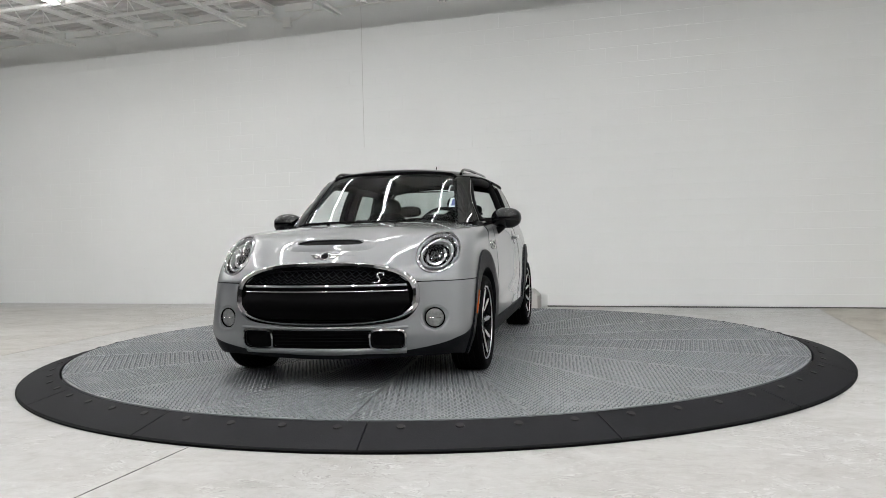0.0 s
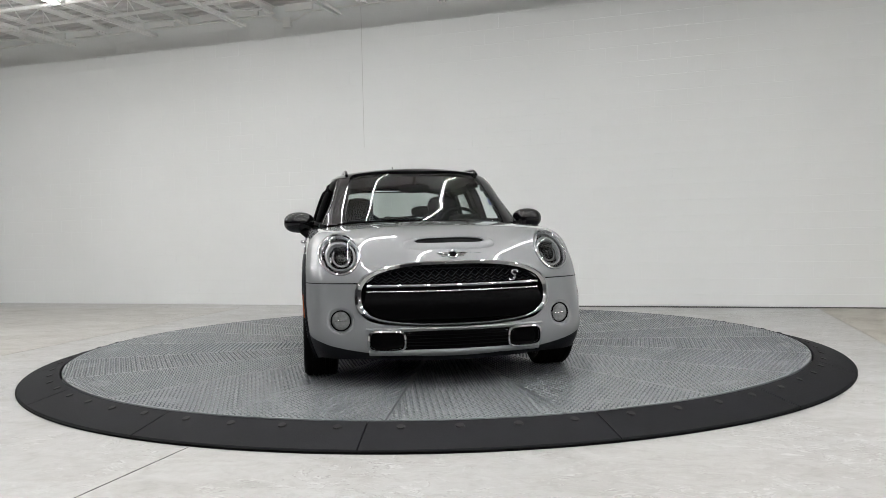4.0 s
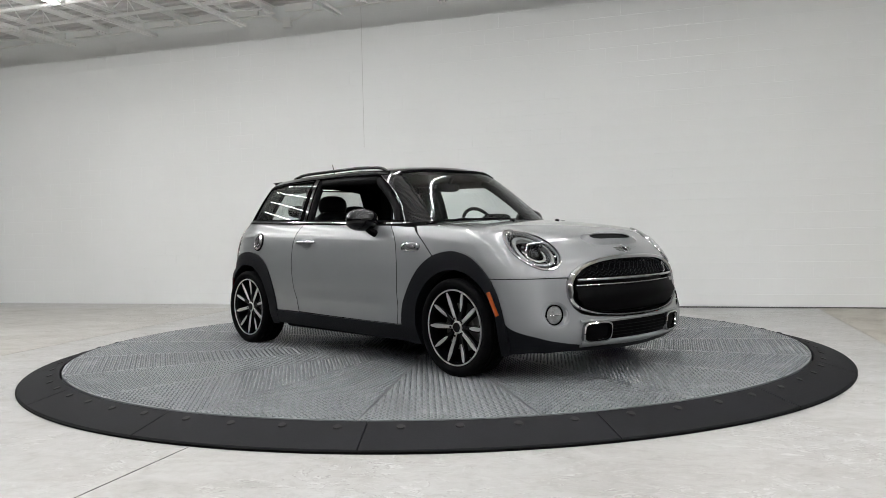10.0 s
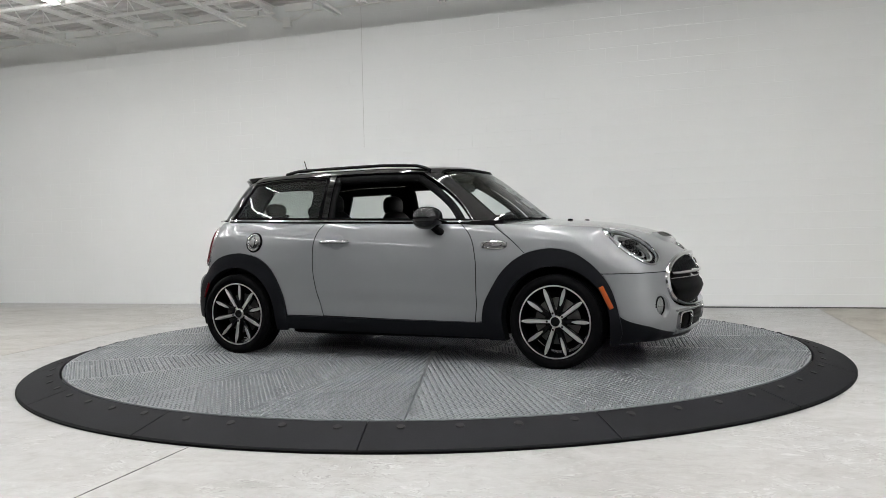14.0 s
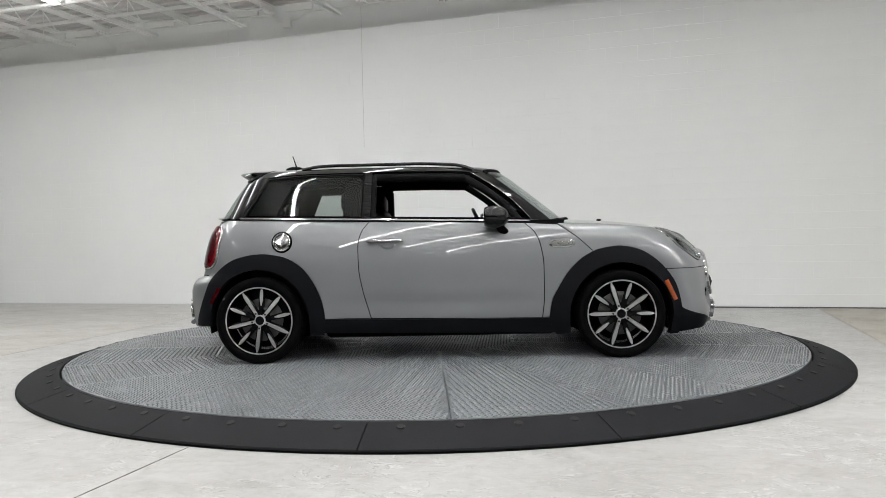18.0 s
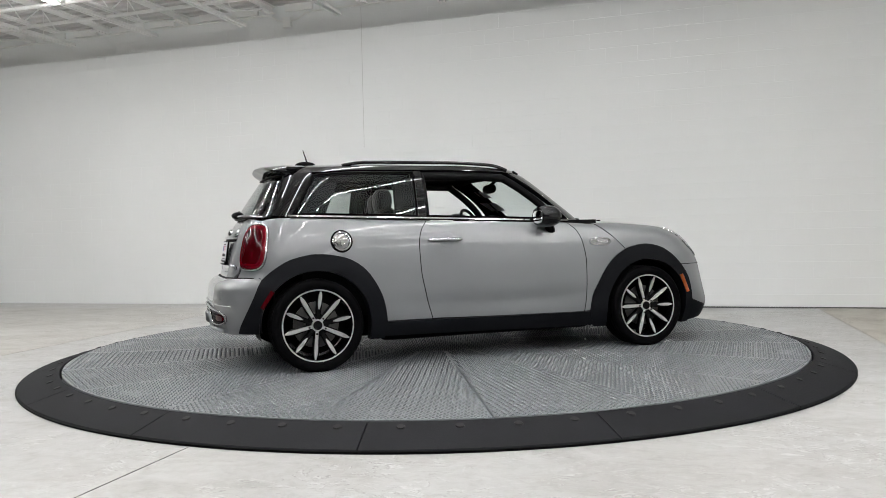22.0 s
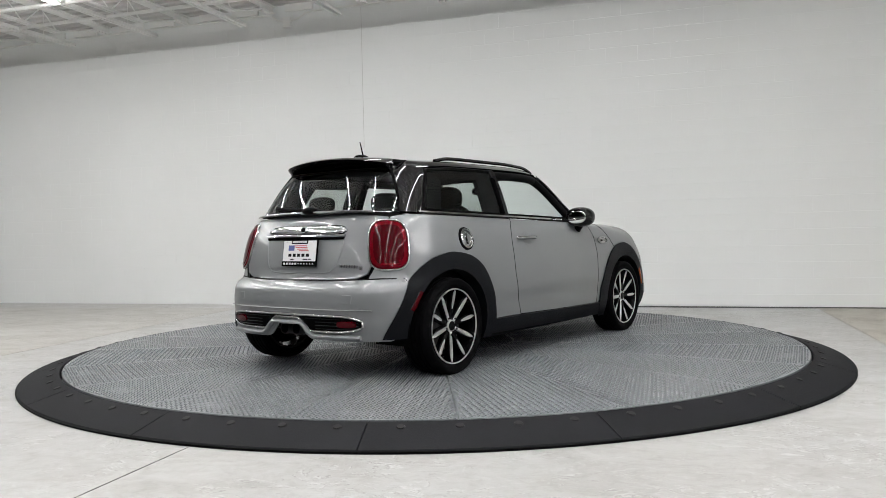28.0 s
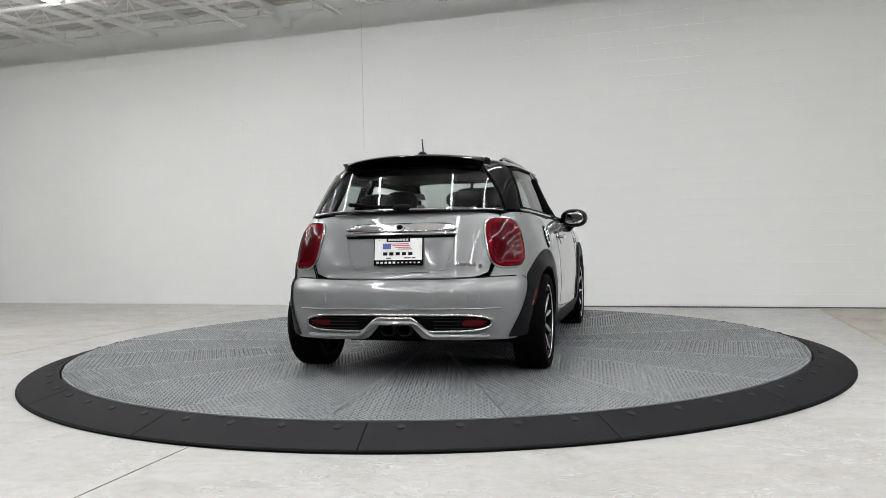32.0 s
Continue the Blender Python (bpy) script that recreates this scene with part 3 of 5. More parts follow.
def finish(name, V, F, mat, parent, label="", smooth=True, sharp=40):
    V = np.asarray(V).reshape(-1, 3) + OFF
    me = mesh(name, V, F, mat, smooth)
    if smooth:
        me.set_sharp_from_angle(angle=radians(sharp))
    return place(name, me, parent, label)


def sheet(f, G, gap=0.003, lip=0.014, off=0.0, sides="nsew"):
    """A grid of points (rows, columns, 3) as a panel: drawn in a little all round for the shut line, its edges turned inwards."""
    G = G.copy()
    def pull(edge, inner):
        d = inner - edge
        return edge + d / np.maximum(np.linalg.norm(d, axis=-1, keepdims=True), 1e-6) * gap
    if gap:
        if "n" in sides: G[0] = pull(G[0], G[1])
        if "s" in sides: G[-1] = pull(G[-1], G[-2])
        if "w" in sides: G[:, 0] = pull(G[:, 0], G[:, 1])
        if "e" in sides: G[:, -1] = pull(G[:, -1], G[:, -2])
    N = outward(f, G)
    n, m = G.shape[:2]
    V, F = list(G.reshape(-1, 3)), grid_faces(n, m)
    # outward facing
    a, b, c = V[F[len(F) // 2][0]], V[F[len(F) // 2][1]], V[F[len(F) // 2][2]]
    if np.dot(np.cross(b - a, c - a), N.reshape(-1, 3)[F[len(F) // 2][0]]) < 0:
        F = [q[::-1] for q in F]
    if lip:
        ring = [i for i in range(m)] + [i * m + m - 1 for i in range(1, n)] + [(n - 1) * m + j for j in range(m - 2, -1, -1)] + [i * m for i in range(n - 2, 0, -1)]
        Nf = N.reshape(-1, 3)
        base = len(V)
        V += [V[i] - Nf[i] * lip for i in ring]
        k = len(ring)
        F += [(ring[i], ring[(i + 1) % k], base + (i + 1) % k, base + i) for i in range(k)]
    return np.array(V), F


def ruled(f, curves, n, m, off=0.0, snapped=True):
    """Lofts through curves (each a list of 3D points), resampled to m points, n rows in all, and drawn onto the skin."""
    C = np.stack([smoothline(c, m) for c in curves])
    t = np.linspace(0, len(C) - 1, n)
    i = np.minimum(t.astype(int), len(C) - 2)
    s = (t - i)[:, None, None]
    G = C[i] * (1 - s) + C[i + 1] * s
    return snap(f, G, off) if snapped else G


def coons(top, bottom, left, right, n, m):
    """A plane patch from four border lines, left and right running from top to bottom."""
    T, B, L, R = smoothline(top, m), smoothline(bottom, m), smoothline(left, n), smoothline(right, n)
    u, v = np.linspace(0, 1, m)[None, :, None], np.linspace(0, 1, n)[:, None, None]
    return ((1 - v) * T[None] + v * B[None] + (1 - u) * L[:, None] + u * R[:, None]
            - ((1 - u) * (1 - v) * T[0] + u * (1 - v) * T[-1] + (1 - u) * v * B[0] + u * v * B[-1]))


def both(name, V, F, mat, label="", parent=None):
    """The same panel on the car's right (as made) and left."""
    a = finish(name, V, F, mat, parent or shell, label)
    b = finish(name, flip_y(V), [q[::-1] for q in F], mat, parent or shell, label)
    return a, b


def stack(f, centre, ax_u, ax_v, loops, offs, m=36, cap=True, shape=None):
    """Rings drawn onto the skin round a centre: loops are (half-width, half-height, corner power), offs how far each stands off."""
    V, F = [], []
    a = np.linspace(0, 2 * pi, m, endpoint=False)
    ax_u, ax_v, centre = (np.array(v, float) for v in (ax_u, ax_v, centre))
    for lp, o in zip(loops, offs):
        if callable(lp):
            uv = lp(a)
        else:
            w, h, p = lp
            c, s = np.cos(a), np.sin(a)
            r = (np.abs(c / w) ** p + np.abs(s / h) ** p) ** (-1 / p)
            uv = np.stack([r * c, r * s], 1)
        P = centre + uv[:, :1] * ax_u + uv[:, 1:] * ax_v
        V += list(snap(f, P, o))
    n = len(loops)
    F = grid_faces(n, m, closed=True)
    N = outward(f, centre[None])[0]
    A = np.array(V)
    q = F[0]
    if np.dot(np.cross(A[q[1]] - A[q[0]], A[q[2]] - A[q[0]]), outward(f, A[q[0]][None])[0]) < 0 and offs[0] == offs[-1]:
        F = [k[::-1] for k in F]
    if cap:
        c = A[(n - 1) * m:].mean(0)
        c = snap(f, c[None], offs[-1])[0]
        V.append(c)
        F += [((n - 1) * m + j, (n - 1) * m + (j + 1) % m, n * m) for j in range(m)]
    return np.array(V), F


HEAD = (0.634, 0.765)
ARCH_F = [(0.757, 0.289), (0.775, 0.40), (0.827, 0.501), (0.895, 0.605), (0.986, 0.691), (1.103, 0.747), (1.235, 0.765), (1.36, 0.742), (1.47, 0.680), (1.56, 0.59), (1.615, 0.50), (1.645, 0.40), (1.655, 0.345)]
ARCH_R = [(-0.786, 0.30), (-0.803, 0.42), (-0.845, 0.53), (-0.951, 0.672), (-1.085, 0.738), (-1.235, 0.758), (-1.39, 0.733), (-1.51, 0.668), (-1.60, 0.575), (-1.642, 0.48), (-1.685, 0.38), (-1.715, 0.30)]
DOOR_REAR = [(-0.473, 0.968), (-0.525, 0.90), (-0.549, 0.80), (-0.545, 0.65), (-0.520, 0.50), (-0.466, 0.300)]
DOOR_FRONT = [(0.600, 0.936), (0.665, 0.875), (0.703, 0.790), (0.724, 0.638), (0.723, 0.42), (0.708, 0.284)]

# doors
G = side(f_low, coons([DOOR_REAR[0], (0.06, 0.953), DOOR_FRONT[0]], [DOOR_REAR[-1], (0.1, 0.290), DOOR_FRONT[-1]], DOOR_REAR, DOOR_FRONT, 22, 26))
doors = both("door", *sheet(f_low, G), PAINT, "silver-white door with its window wound down")
# front wings
G = side(f_low, coons([DOOR_FRONT[0], (0.83, 0.920)], [DOOR_FRONT[-1], ARCH_F[0]], DOOR_FRONT,
                      [(0.83, 0.920), (0.957, 0.828), (1.055, 0.735), (0.986, 0.691), (0.895, 0.605), (0.827, 0.501), (0.775, 0.40), (0.757, 0.289)], 40, 10))
wings = both("front_wing", *sheet(f_low, G), PAINT)
# rear quarters
G = side(f_low, coons([DOOR_REAR[0], (-1.0, 0.985), (-1.42, 0.999)], [DOOR_REAR[-1], (-0.62, 0.302), *ARCH_R[:9]], DOOR_REAR,
                      [(-1.42, 0.999), (-1.50, 0.85), (-1.60, 0.575)], 26, 40))
quarters = both("rear_quarter", *sheet(f_low, G, sides="ns"), PAINT)
# the quarter round the tail lamp, to the tailgate
edge_a = side(f_low, smoothline([(-1.42, 0.999), (-1.50, 0.85), (-1.60, 0.575)], 14))
edge_b = behind(f_low, smoothline([(-0.60, 0.985), (-0.605, 0.85), (-0.585, 0.70), (-0.55, 0.612)], 14))
mid = round_at(f_low, smoothline([(51, 0.995), (50, 0.85), (48.5, 0.72), (47.5, 0.612)], 14), -1.0, -1)
G = ruled(f_low, [edge_a, mid, edge_b], 16, 14)
both("tail_corner", *sheet(f_low, G, sides="we"), PAINT)

# clamshell bonnet: the crown between two lines, and the flanks down to the wing, the arch, the bumper and the grille
crest = [(1.895, 0.0), (1.890, 0.15), (1.870, 0.30), (1.815, 0.44), (1.70, 0.555), (1.50, 0.615), (1.25, 0.645), (1.00, 0.66), (0.845, 0.672)]
C_up = above(f_low, smoothline([(x, -y) for x, y in crest], 110))
grille_top = ahead(f_low, np.array([(0.0, 0.712), (-0.15, 0.709), (-0.30, 0.695), (-0.42, 0.665), (-0.51, 0.612)]))
seam = round_at(f_low, np.array([(41, 0.606), (50, 0.606), (60, 0.606)]), 1.1)
arch = side(f_low, np.array([(1.56, 0.600), (1.47, 0.685), (1.36, 0.746), (1.235, 0.770), (1.12, 0.757), (1.062, 0.737), (0.957, 0.832), (0.832, 0.925)]))
C_lo = smoothline(np.concatenate([grille_top, seam, arch]), 110)
G1 = ruled(f_low, [C_up, C_lo], 34, 110)
tt = np.linspace(-1, 1, 31)[:, None]
xc = np.interp(C_up[:, 0], (0.845, 1.895), (0.975, 1.895))
G2 = snap(f_low, np.stack([xc + (C_up[:, 0] - xc) * tt**2, C_up[:, 1] * -tt, C_up[:, 2] + 0 * tt], -1))
G2 = above(f_low, G2[..., :2])
V1, F1 = sheet(f_low, G1, sides="s", lip=0)
V2, F2 = sheet(f_low, G2, gap=0, lip=0)
bm = bmesh.new()
for V, F in ((V1, F1), (flip_y(V1), [q[::-1] for q in F1]), (V2, F2)):
    vs = [bm.verts.new(tuple(v + OFF)) for v in V]
    for q in F:
        try:
            bm.faces.new([vs[i] for i in q])
        except ValueError:
            pass
bmesh.ops.remove_doubles(bm, verts=bm.verts, dist=0.002)
eye_hole = [q for q in bm.faces if all(v.co.x > 1.3 and math.hypot(abs(v.co.y - OFF[1]) - HEAD[0], v.co.z - HEAD[1]) < 0.110 for v in q.verts)]
bmesh.ops.delete(bm, geom=eye_hole, context="FACES")
rim = [e for e in bm.edges if e.is_boundary]
ext = bmesh.ops.extrude_edge_only(bm, edges=rim)["geom"]
for v in (g for g in ext if isinstance(g, bmesh.types.BMVert)):
    v.co.z -= 0.014
bmesh.ops.recalc_face_normals(bm, faces=bm.faces)
bonnet = part("bonnet", bm, PAINT, shell, "silver-white clamshell bonnet with an air scoop", smooth=True)

# front bumper round the lower grille, and its black lip
in_f = ahead(f_low, np.array([(-0.515, 0.600), (-0.548, 0.545), (-0.552, 0.49), (-0.525, 0.43), (-0.46, 0.388), (-0.30, 0.368), (-0.15, 0.362), (0.0, 0.360)]))
out_f = np.concatenate([side(f_low, np.array([(1.56, 0.598), (1.62, 0.48), (1.655, 0.345)])),
                        round_at(f_low, np.array([(45, 0.272), (34, 0.226), (25, 0.205), (14, 0.195), (0, 0.190)]), 1.1)])
G = ruled(f_low, [smoothline(in_f, 90), smoothline(out_f, 90)], 44, 90)
V, F = sheet(f_low, G, sides="nw")
FOG = (0.640, 0.396)
F = [q for q in F if not all(math.hypot(V[i][1] + FOG[0], V[i][2] - FOG[1]) < 0.070 for i in q)]
both("front_bumper", V, F, PAINT)
lip_a = np.concatenate([side(f_low, np.array([(1.655, 0.345)])), round_at(f_low, np.array([(45, 0.272), (34, 0.226), (25, 0.205), (14, 0.195), (0, 0.190)]), 1.1)])
lip_b = np.concatenate([side(f_low, np.array([(1.60, 0.160)])), round_at(f_low, np.array([(48, 0.178), (36, 0.178), (25, 0.170), (14, 0.165), (0, 0.162)]), 1.1)])
G = ruled(f_low, [smoothline(lip_a, 30), smoothline(lip_b, 30)], 6, 30, off=-0.004)
both("front_lip", *sheet(f_low, G, gap=0), PLASTIC, "dark grey plastic lower lip")

# tailgate and rear bumper
gt = behind(f_low, np.array([(0.0, 1.012), (-0.25, 1.010), (-0.45, 1.0), (-0.592, 0.985)]))
gb = behind(f_low, np.array([(0.0, 0.605), (-0.25, 0.606), (-0.46, 0.612), (-0.545, 0.640)]))
Ga = ruled(f_low, [gt, behind(f_low, np.array([(0, 0.8), (-0.25, 0.8), (-0.45, 0.8), (-0.600, 0.82)])), gb], 24, 20)
Gfull = np.concatenate([flip_y(Ga)[:, ::-1], Ga[:, 1:]], 1)
tailgate = finish("tailgate", *sheet(f_low, Gfull), PAINT, shell, "silver-white tailgate")
bt = np.concatenate([behind(f_low, np.array([(0.0, 0.600), (-0.25, 0.601), (-0.46, 0.606)])), round_at(f_low, np.array([(46, 0.612), (51, 0.610)]), -1.0, -1), side(f_low, np.array([(-1.59, 0.585)]))])
bb = np.concatenate([round_at(f_low, np.array([(0, 0.345), (4, 0.345), (6.2, 0.335), (9.0, 0.290), (12, 0.253), (15, 0.245), (18, 0.245), (34, 0.245), (46, 0.245)]), -1.0, -1), side(f_low, np.array([(-1.648, 0.31)]))])
Ga = ruled(f_low, [smoothline(bt, 80), round_at(f_low, smoothline([(0, 0.47), (51.0, 0.47)], 80), -1.0, -1), smoothline(bb, 80)], 24, 80)
Gfull = np.concatenate([flip_y(Ga)[:, ::-1], Ga[:, 1:]], 1)
V, F = sheet(f_low, Gfull)
rear_bumper = finish("rear_bumper", V, F, PAINT, shell, "silver-white rear bumper")


# dark grey arches and sills
def inner_arch(cx, cz, r, a0, a1, n):
    return [(cx + r * cos(radians(a)), cz + r * sin(radians(a))) for a in np.linspace(a0, a1, n)]


def cladding(outer, inner, name):
    A, B = side(f_low, smoothline(outer, 44)), side(f_low, smoothline(inner, 44))
    G = ruled(f_low, [A, B], 6, 44, off=0.012)
    V, F = sheet(f_low, G, gap=0, lip=0.02)
    # the return into the wheel well
    n0 = len(V)
    lipline = G[-1]
    back = lipline.copy()
    back[:, 1] += 0.09
    V = np.concatenate([V, lipline, back])
    F = F + [(n0 + i, n0 + i + 1, n0 + 44 + i + 1, n0 + 44 + i) for i in range(43)]
    return both(name, V, F, PLASTIC, "dark grey plastic wheel arch trim")


arch_f = cladding([(0.80, 0.17)] + ARCH_F + [(1.668, 0.25), (1.64, 0.16)],
                  [(0.905, 0.17)] + inner_arch(1.2475, 0.300, 0.352, 182, -8, 24) + [(1.585, 0.155)], "front_arch")
arch_r = cladding([(-0.80, 0.19)] + ARCH_R + [(-1.722, 0.262)],
                  [(-0.895, 0.19)] + inner_arch(-1.2475, 0.300, 0.352, 2, 186, 24) + [(-1.592, 0.262)], "rear_arch")
G = side(f_low, coons([(-0.80, 0.298), (0.0, 0.290), (0.775, 0.284)], [(-0.88, 0.205), (0.0, 0.194), (0.88, 0.182)], [(-0.80, 0.298), (-0.88, 0.205)], [(0.775, 0.284), (0.88, 0.182)], 8, 30))
G = snap(f_low, G, 0.010)
sills = both("sill", *sheet(f_low, G, gap=0, lip=0.05), PLASTIC, "dark grey plastic sill")

# underbody, with room for the wheels
bm = bmesh.new()
box(bm, (3.10, 1.02, 0.15), (0.20, 0, 0.245), bevel=0.03)
box(bm, (0.34, 0.84, 0.13), (-1.48, 0, 0.33), bevel=0.03)
box(bm, (1.60, 1.50, 0.15), (0.0, 0, 0.235), bevel=0.03)
box(bm, (0.22, 1.3, 0.14), (1.70, 0, 0.235), bevel=0.03)
box(bm, (0.16, 1.0, 0.12), (-1.60, 0, 0.40), bevel=0.03)
bmesh.ops.translate(bm, verts=bm.verts, vec=CAR_AT)
part("underbody", bm, DARK, shell)


def well(cx):
    bm = bmesh.new()
    a = [radians(t) for t in np.linspace(-14, 194, 24)]
    rows = [[bm.verts.new((cx + 0.365 * cos(t), y, 0.30 + 0.375 * sin(t))) for t in a] for y in (-0.775, -0.50)]
    for i in range(len(a) - 1):
        bm.faces.new((rows[0][i], rows[0][i + 1], rows[1][i + 1], rows[1][i]))
    bm.faces.new(rows[1])
    bmesh.ops.translate(bm, verts=bm.verts, vec=CAR_AT)
    return bm


for cx in (1.2475, -1.2475):
    ob = part("wheel_well", well(cx), DARK, shell)
    me = ob.data.copy()
    for v in me.vertices:
        v.co.y = 2 * CAR_AT.y - v.co.y
    me.flip_normals()
    place("wheel_well", me, shell)


# wheels
def lathe(prof, n=64, axis="y"):
    V = np.array([[r * cos(2 * pi * i / n), y, r * sin(2 * pi * i / n)] for r, y in prof for i in range(n)])
    return V, grid_faces(len(prof), n, closed=True)


def build_wheel():
    hub = new("wheel")
    hub.parent = car
    def bit(name, V, F, mat, label="", parent=hub, sharp=35):
        me = mesh(name, V, F, mat)
        me.set_sharp_from_angle(angle=radians(sharp))
        bm2 = bmesh.new()
        bm2.from_mesh(me)
        bmesh.ops.recalc_face_normals(bm2, faces=bm2.faces)
        bm2.to_mesh(me), bm2.free()
        return place(name, me, parent, label)
    # outer face towards -y
    tyre = [(0.233, -0.085), (0.245, -0.099), (0.267, -0.106), (0.283, -0.103), (0.294, -0.094), (0.299, -0.082)]
    for k in range(5):
        y = -0.070 + 0.035 * k
        tyre += [(0.301, y - 0.012), (0.301, y + 0.012), (0.294, y + 0.0135), (0.294, y + 0.0215)]
    tyre += [(0.301, 0.082), (0.294, 0.094), (0.262, 0.104), (0.233, 0.09)]
    bit("tyre", *lathe(tyre, 72), TYRE, "black road tyre with rib tread")
    rim = bit("rim", *lathe([(0.219, -0.088), (0.2155, -0.094), (0.211, -0.092), (0.207, -0.080), (0.200, -0.055), (0.196, 0.02), (0.205, 0.09), (0.22, 0.092)], 72), RIMBLACK, "black alloy rim with bright spokes")
    bit("rim_edge", *lathe([(0.2195, -0.0885), (0.2175, -0.0955), (0.2115, -0.0945), (0.2105, -0.0905)], 72), MACHINED, "bright machined rim edge", rim)
    bit("hub_web", *lathe([(0.070, -0.046), (0.064, -0.056), (0.03, -0.058), (0.0, -0.058)], 40), RIMBLACK, "", rim)
    def petal(r0, r1, w, y0):
        V, F = [], []
        n = 14
        for i in range(n + 1):
            t = i / n
            r = r0 + (r1 - r0) * t
            tip = max(0.10, 1 - max(0.0, (t - 0.62) / 0.38) ** 2.6) ** 0.6
            ww = w * tip * (0.72 + 0.42 * t if r0 < 0.06 else max(0.30, 1 - max(0.0, (0.35 - t) / 0.35) ** 2) ** 0.7)
            yy = y0 - 0.020 * t
            for k, (u, dy) in enumerate(((-1, 0.035), (-1, 0.004), (-0.78, 0), (0.78, 0), (1, 0.004), (1, 0.035))):
                V.append((u * ww, yy + dy, r))
        F = grid_faces(n + 1, 6) + [tuple(range(5, -1, -1)), tuple(n * 6 + k for k in range(6))]
        return np.array(V), F
    long_V, long_F = petal(0.022, 0.206, 0.0128, -0.064)
    short_V, short_F = petal(0.098, 0.206, 0.0112, -0.066)
    back_V, back_F = petal(0.022, 0.208, 0.0205, -0.0595)
    back_s, back_sF = petal(0.050, 0.208, 0.0185, -0.0595)
    body_l, body_s = mesh("spoke_back", back_V, back_F, RIMBLACK), mesh("spoke_back", back_s, back_sF, RIMBLACK)
    me_l, me_s = mesh("spoke", long_V, long_F, MACHINED), mesh("spoke", short_V, short_F, MACHINED)
    for me in (me_l, me_s, body_l, body_s):
        me.set_sharp_from_angle(angle=radians(35))
    for k in range(10):
        place("spoke", me_l if k % 2 == 0 else me_s, rim, m=Matrix.Rotation(radians(36 * k), 4, "Y"))
        place("spoke_back", body_l if k % 2 == 0 else body_s, rim, m=Matrix.Rotation(radians(36 * k), 4, "Y"))
    bit("hub_cap", *lathe([(0.038, -0.050), (0.036, -0.063), (0.034, -0.068), (0.032, -0.0695), (0.028, -0.0695), (0.0, -0.0695)], 32), MACHINED, "", rim)
    bit("cap_badge", *lathe([(0.0285, -0.068), (0.0275, -0.073), (0.0, -0.074)], 24), RIMBLACK, "", rim)
    bolt = mesh("wheel_bolt", *lathe([(0.0065, -0.064), (0.0065, -0.0715), (0.003, -0.0715), (0.0, -0.070)], 8), RIMBLACK)
    for k in range(5):
        a = radians(72 * k)
        place("wheel_bolt", bolt, rim, m=Matrix.Translation((0.0556 * sin(a), 0, 0.0556 * cos(a))))
    bit("brake_disc", *lathe([(0.150, -0.004), (0.150, -0.012), (0.146, -0.014), (0.095, -0.014), (0.090, -0.020), (0.075, -0.026), (0.03, -0.026), (0.0, -0.026)], 48), STEEL, "grey steel brake disc")
    bit("brake_shield", *lathe([(0.196, 0.030), (0.15, 0.034), (0.0, 0.034)], 36), DARK)
    for me in {o.data for o in (rim, *rim.children)}:
        for v in me.vertices:
            v.co.x, v.co.z = v.co.x * 1.07, v.co.z * 1.07
    return hub


wheel = build_wheel()
wheel.matrix_basis = pose(*(Vector((1.2475, -0.745, 0.299)) + CAR_AT), 0, -18, 0)
copy_thing(wheel, pose(*(Vector((-1.2475, -0.745, 0.299)) + CAR_AT), 0, -30, 0)).parent = car
copy_thing(wheel, pose(*(Vector((1.2475, 0.745, 0.299)) + CAR_AT), 0, 15, 180)).parent = car
copy_thing(wheel, pose(*(Vector((-1.2475, 0.745, 0.299)) + CAR_AT), 0, 40, 180)).parent = car


# dark rubber behind the shut lines
def gap_seal(P, mirror=True, deep=0.0022, half=0.0040):
    P = np.asarray(P)
    P = P - outward(f_low, P) * deep
    a = np.linspace(0, 2 * pi, 6, endpoint=False)
    d = np.gradient(P, axis=0)
    d /= np.linalg.norm(d, axis=1, keepdims=True)
    n = outward(f_low, P)
    u = np.cross(d, n)
    V = (P[:, None] + half * np.cos(a)[None, :, None] * u[:, None] + 0.004 * np.sin(a)[None, :, None] * n[:, None]).reshape(-1, 3)
    F = grid_faces(len(P), 6, closed=True)
    (both if mirror else finish)(*(("shut_line_seal", V, F, DARK) if mirror else ("shut_line_seal", V, F, DARK, shell)))


gap_seal(side(f_low, smoothline(DOOR_REAR, 24)))
gap_seal(side(f_low, smoothline(DOOR_FRONT, 24)))
gap_seal(side(f_low, smoothline([(0.832, 0.922), (0.957, 0.830), (1.058, 0.736)], 14)))
gap_seal(np.concatenate([round_at(f_low, smoothline([(34, 0.603), (62, 0.603)], 12), 1.1), side(f_low, np.array([(1.56, 0.599)]))]))
gap_seal(snap(f_low, smoothline(bt, 30) + np.array([0, 0, 0.003])))
gap_seal(behind(f_low, smoothline([(-0.597, 0.985), (-0.603, 0.85), (-0.585, 0.70), (-0.55, 0.612)], 16)))
gap_seal(side(f_low, smoothline([(-0.47, 0.303), (0.1, 0.291), (0.71, 0.284)], 20)))


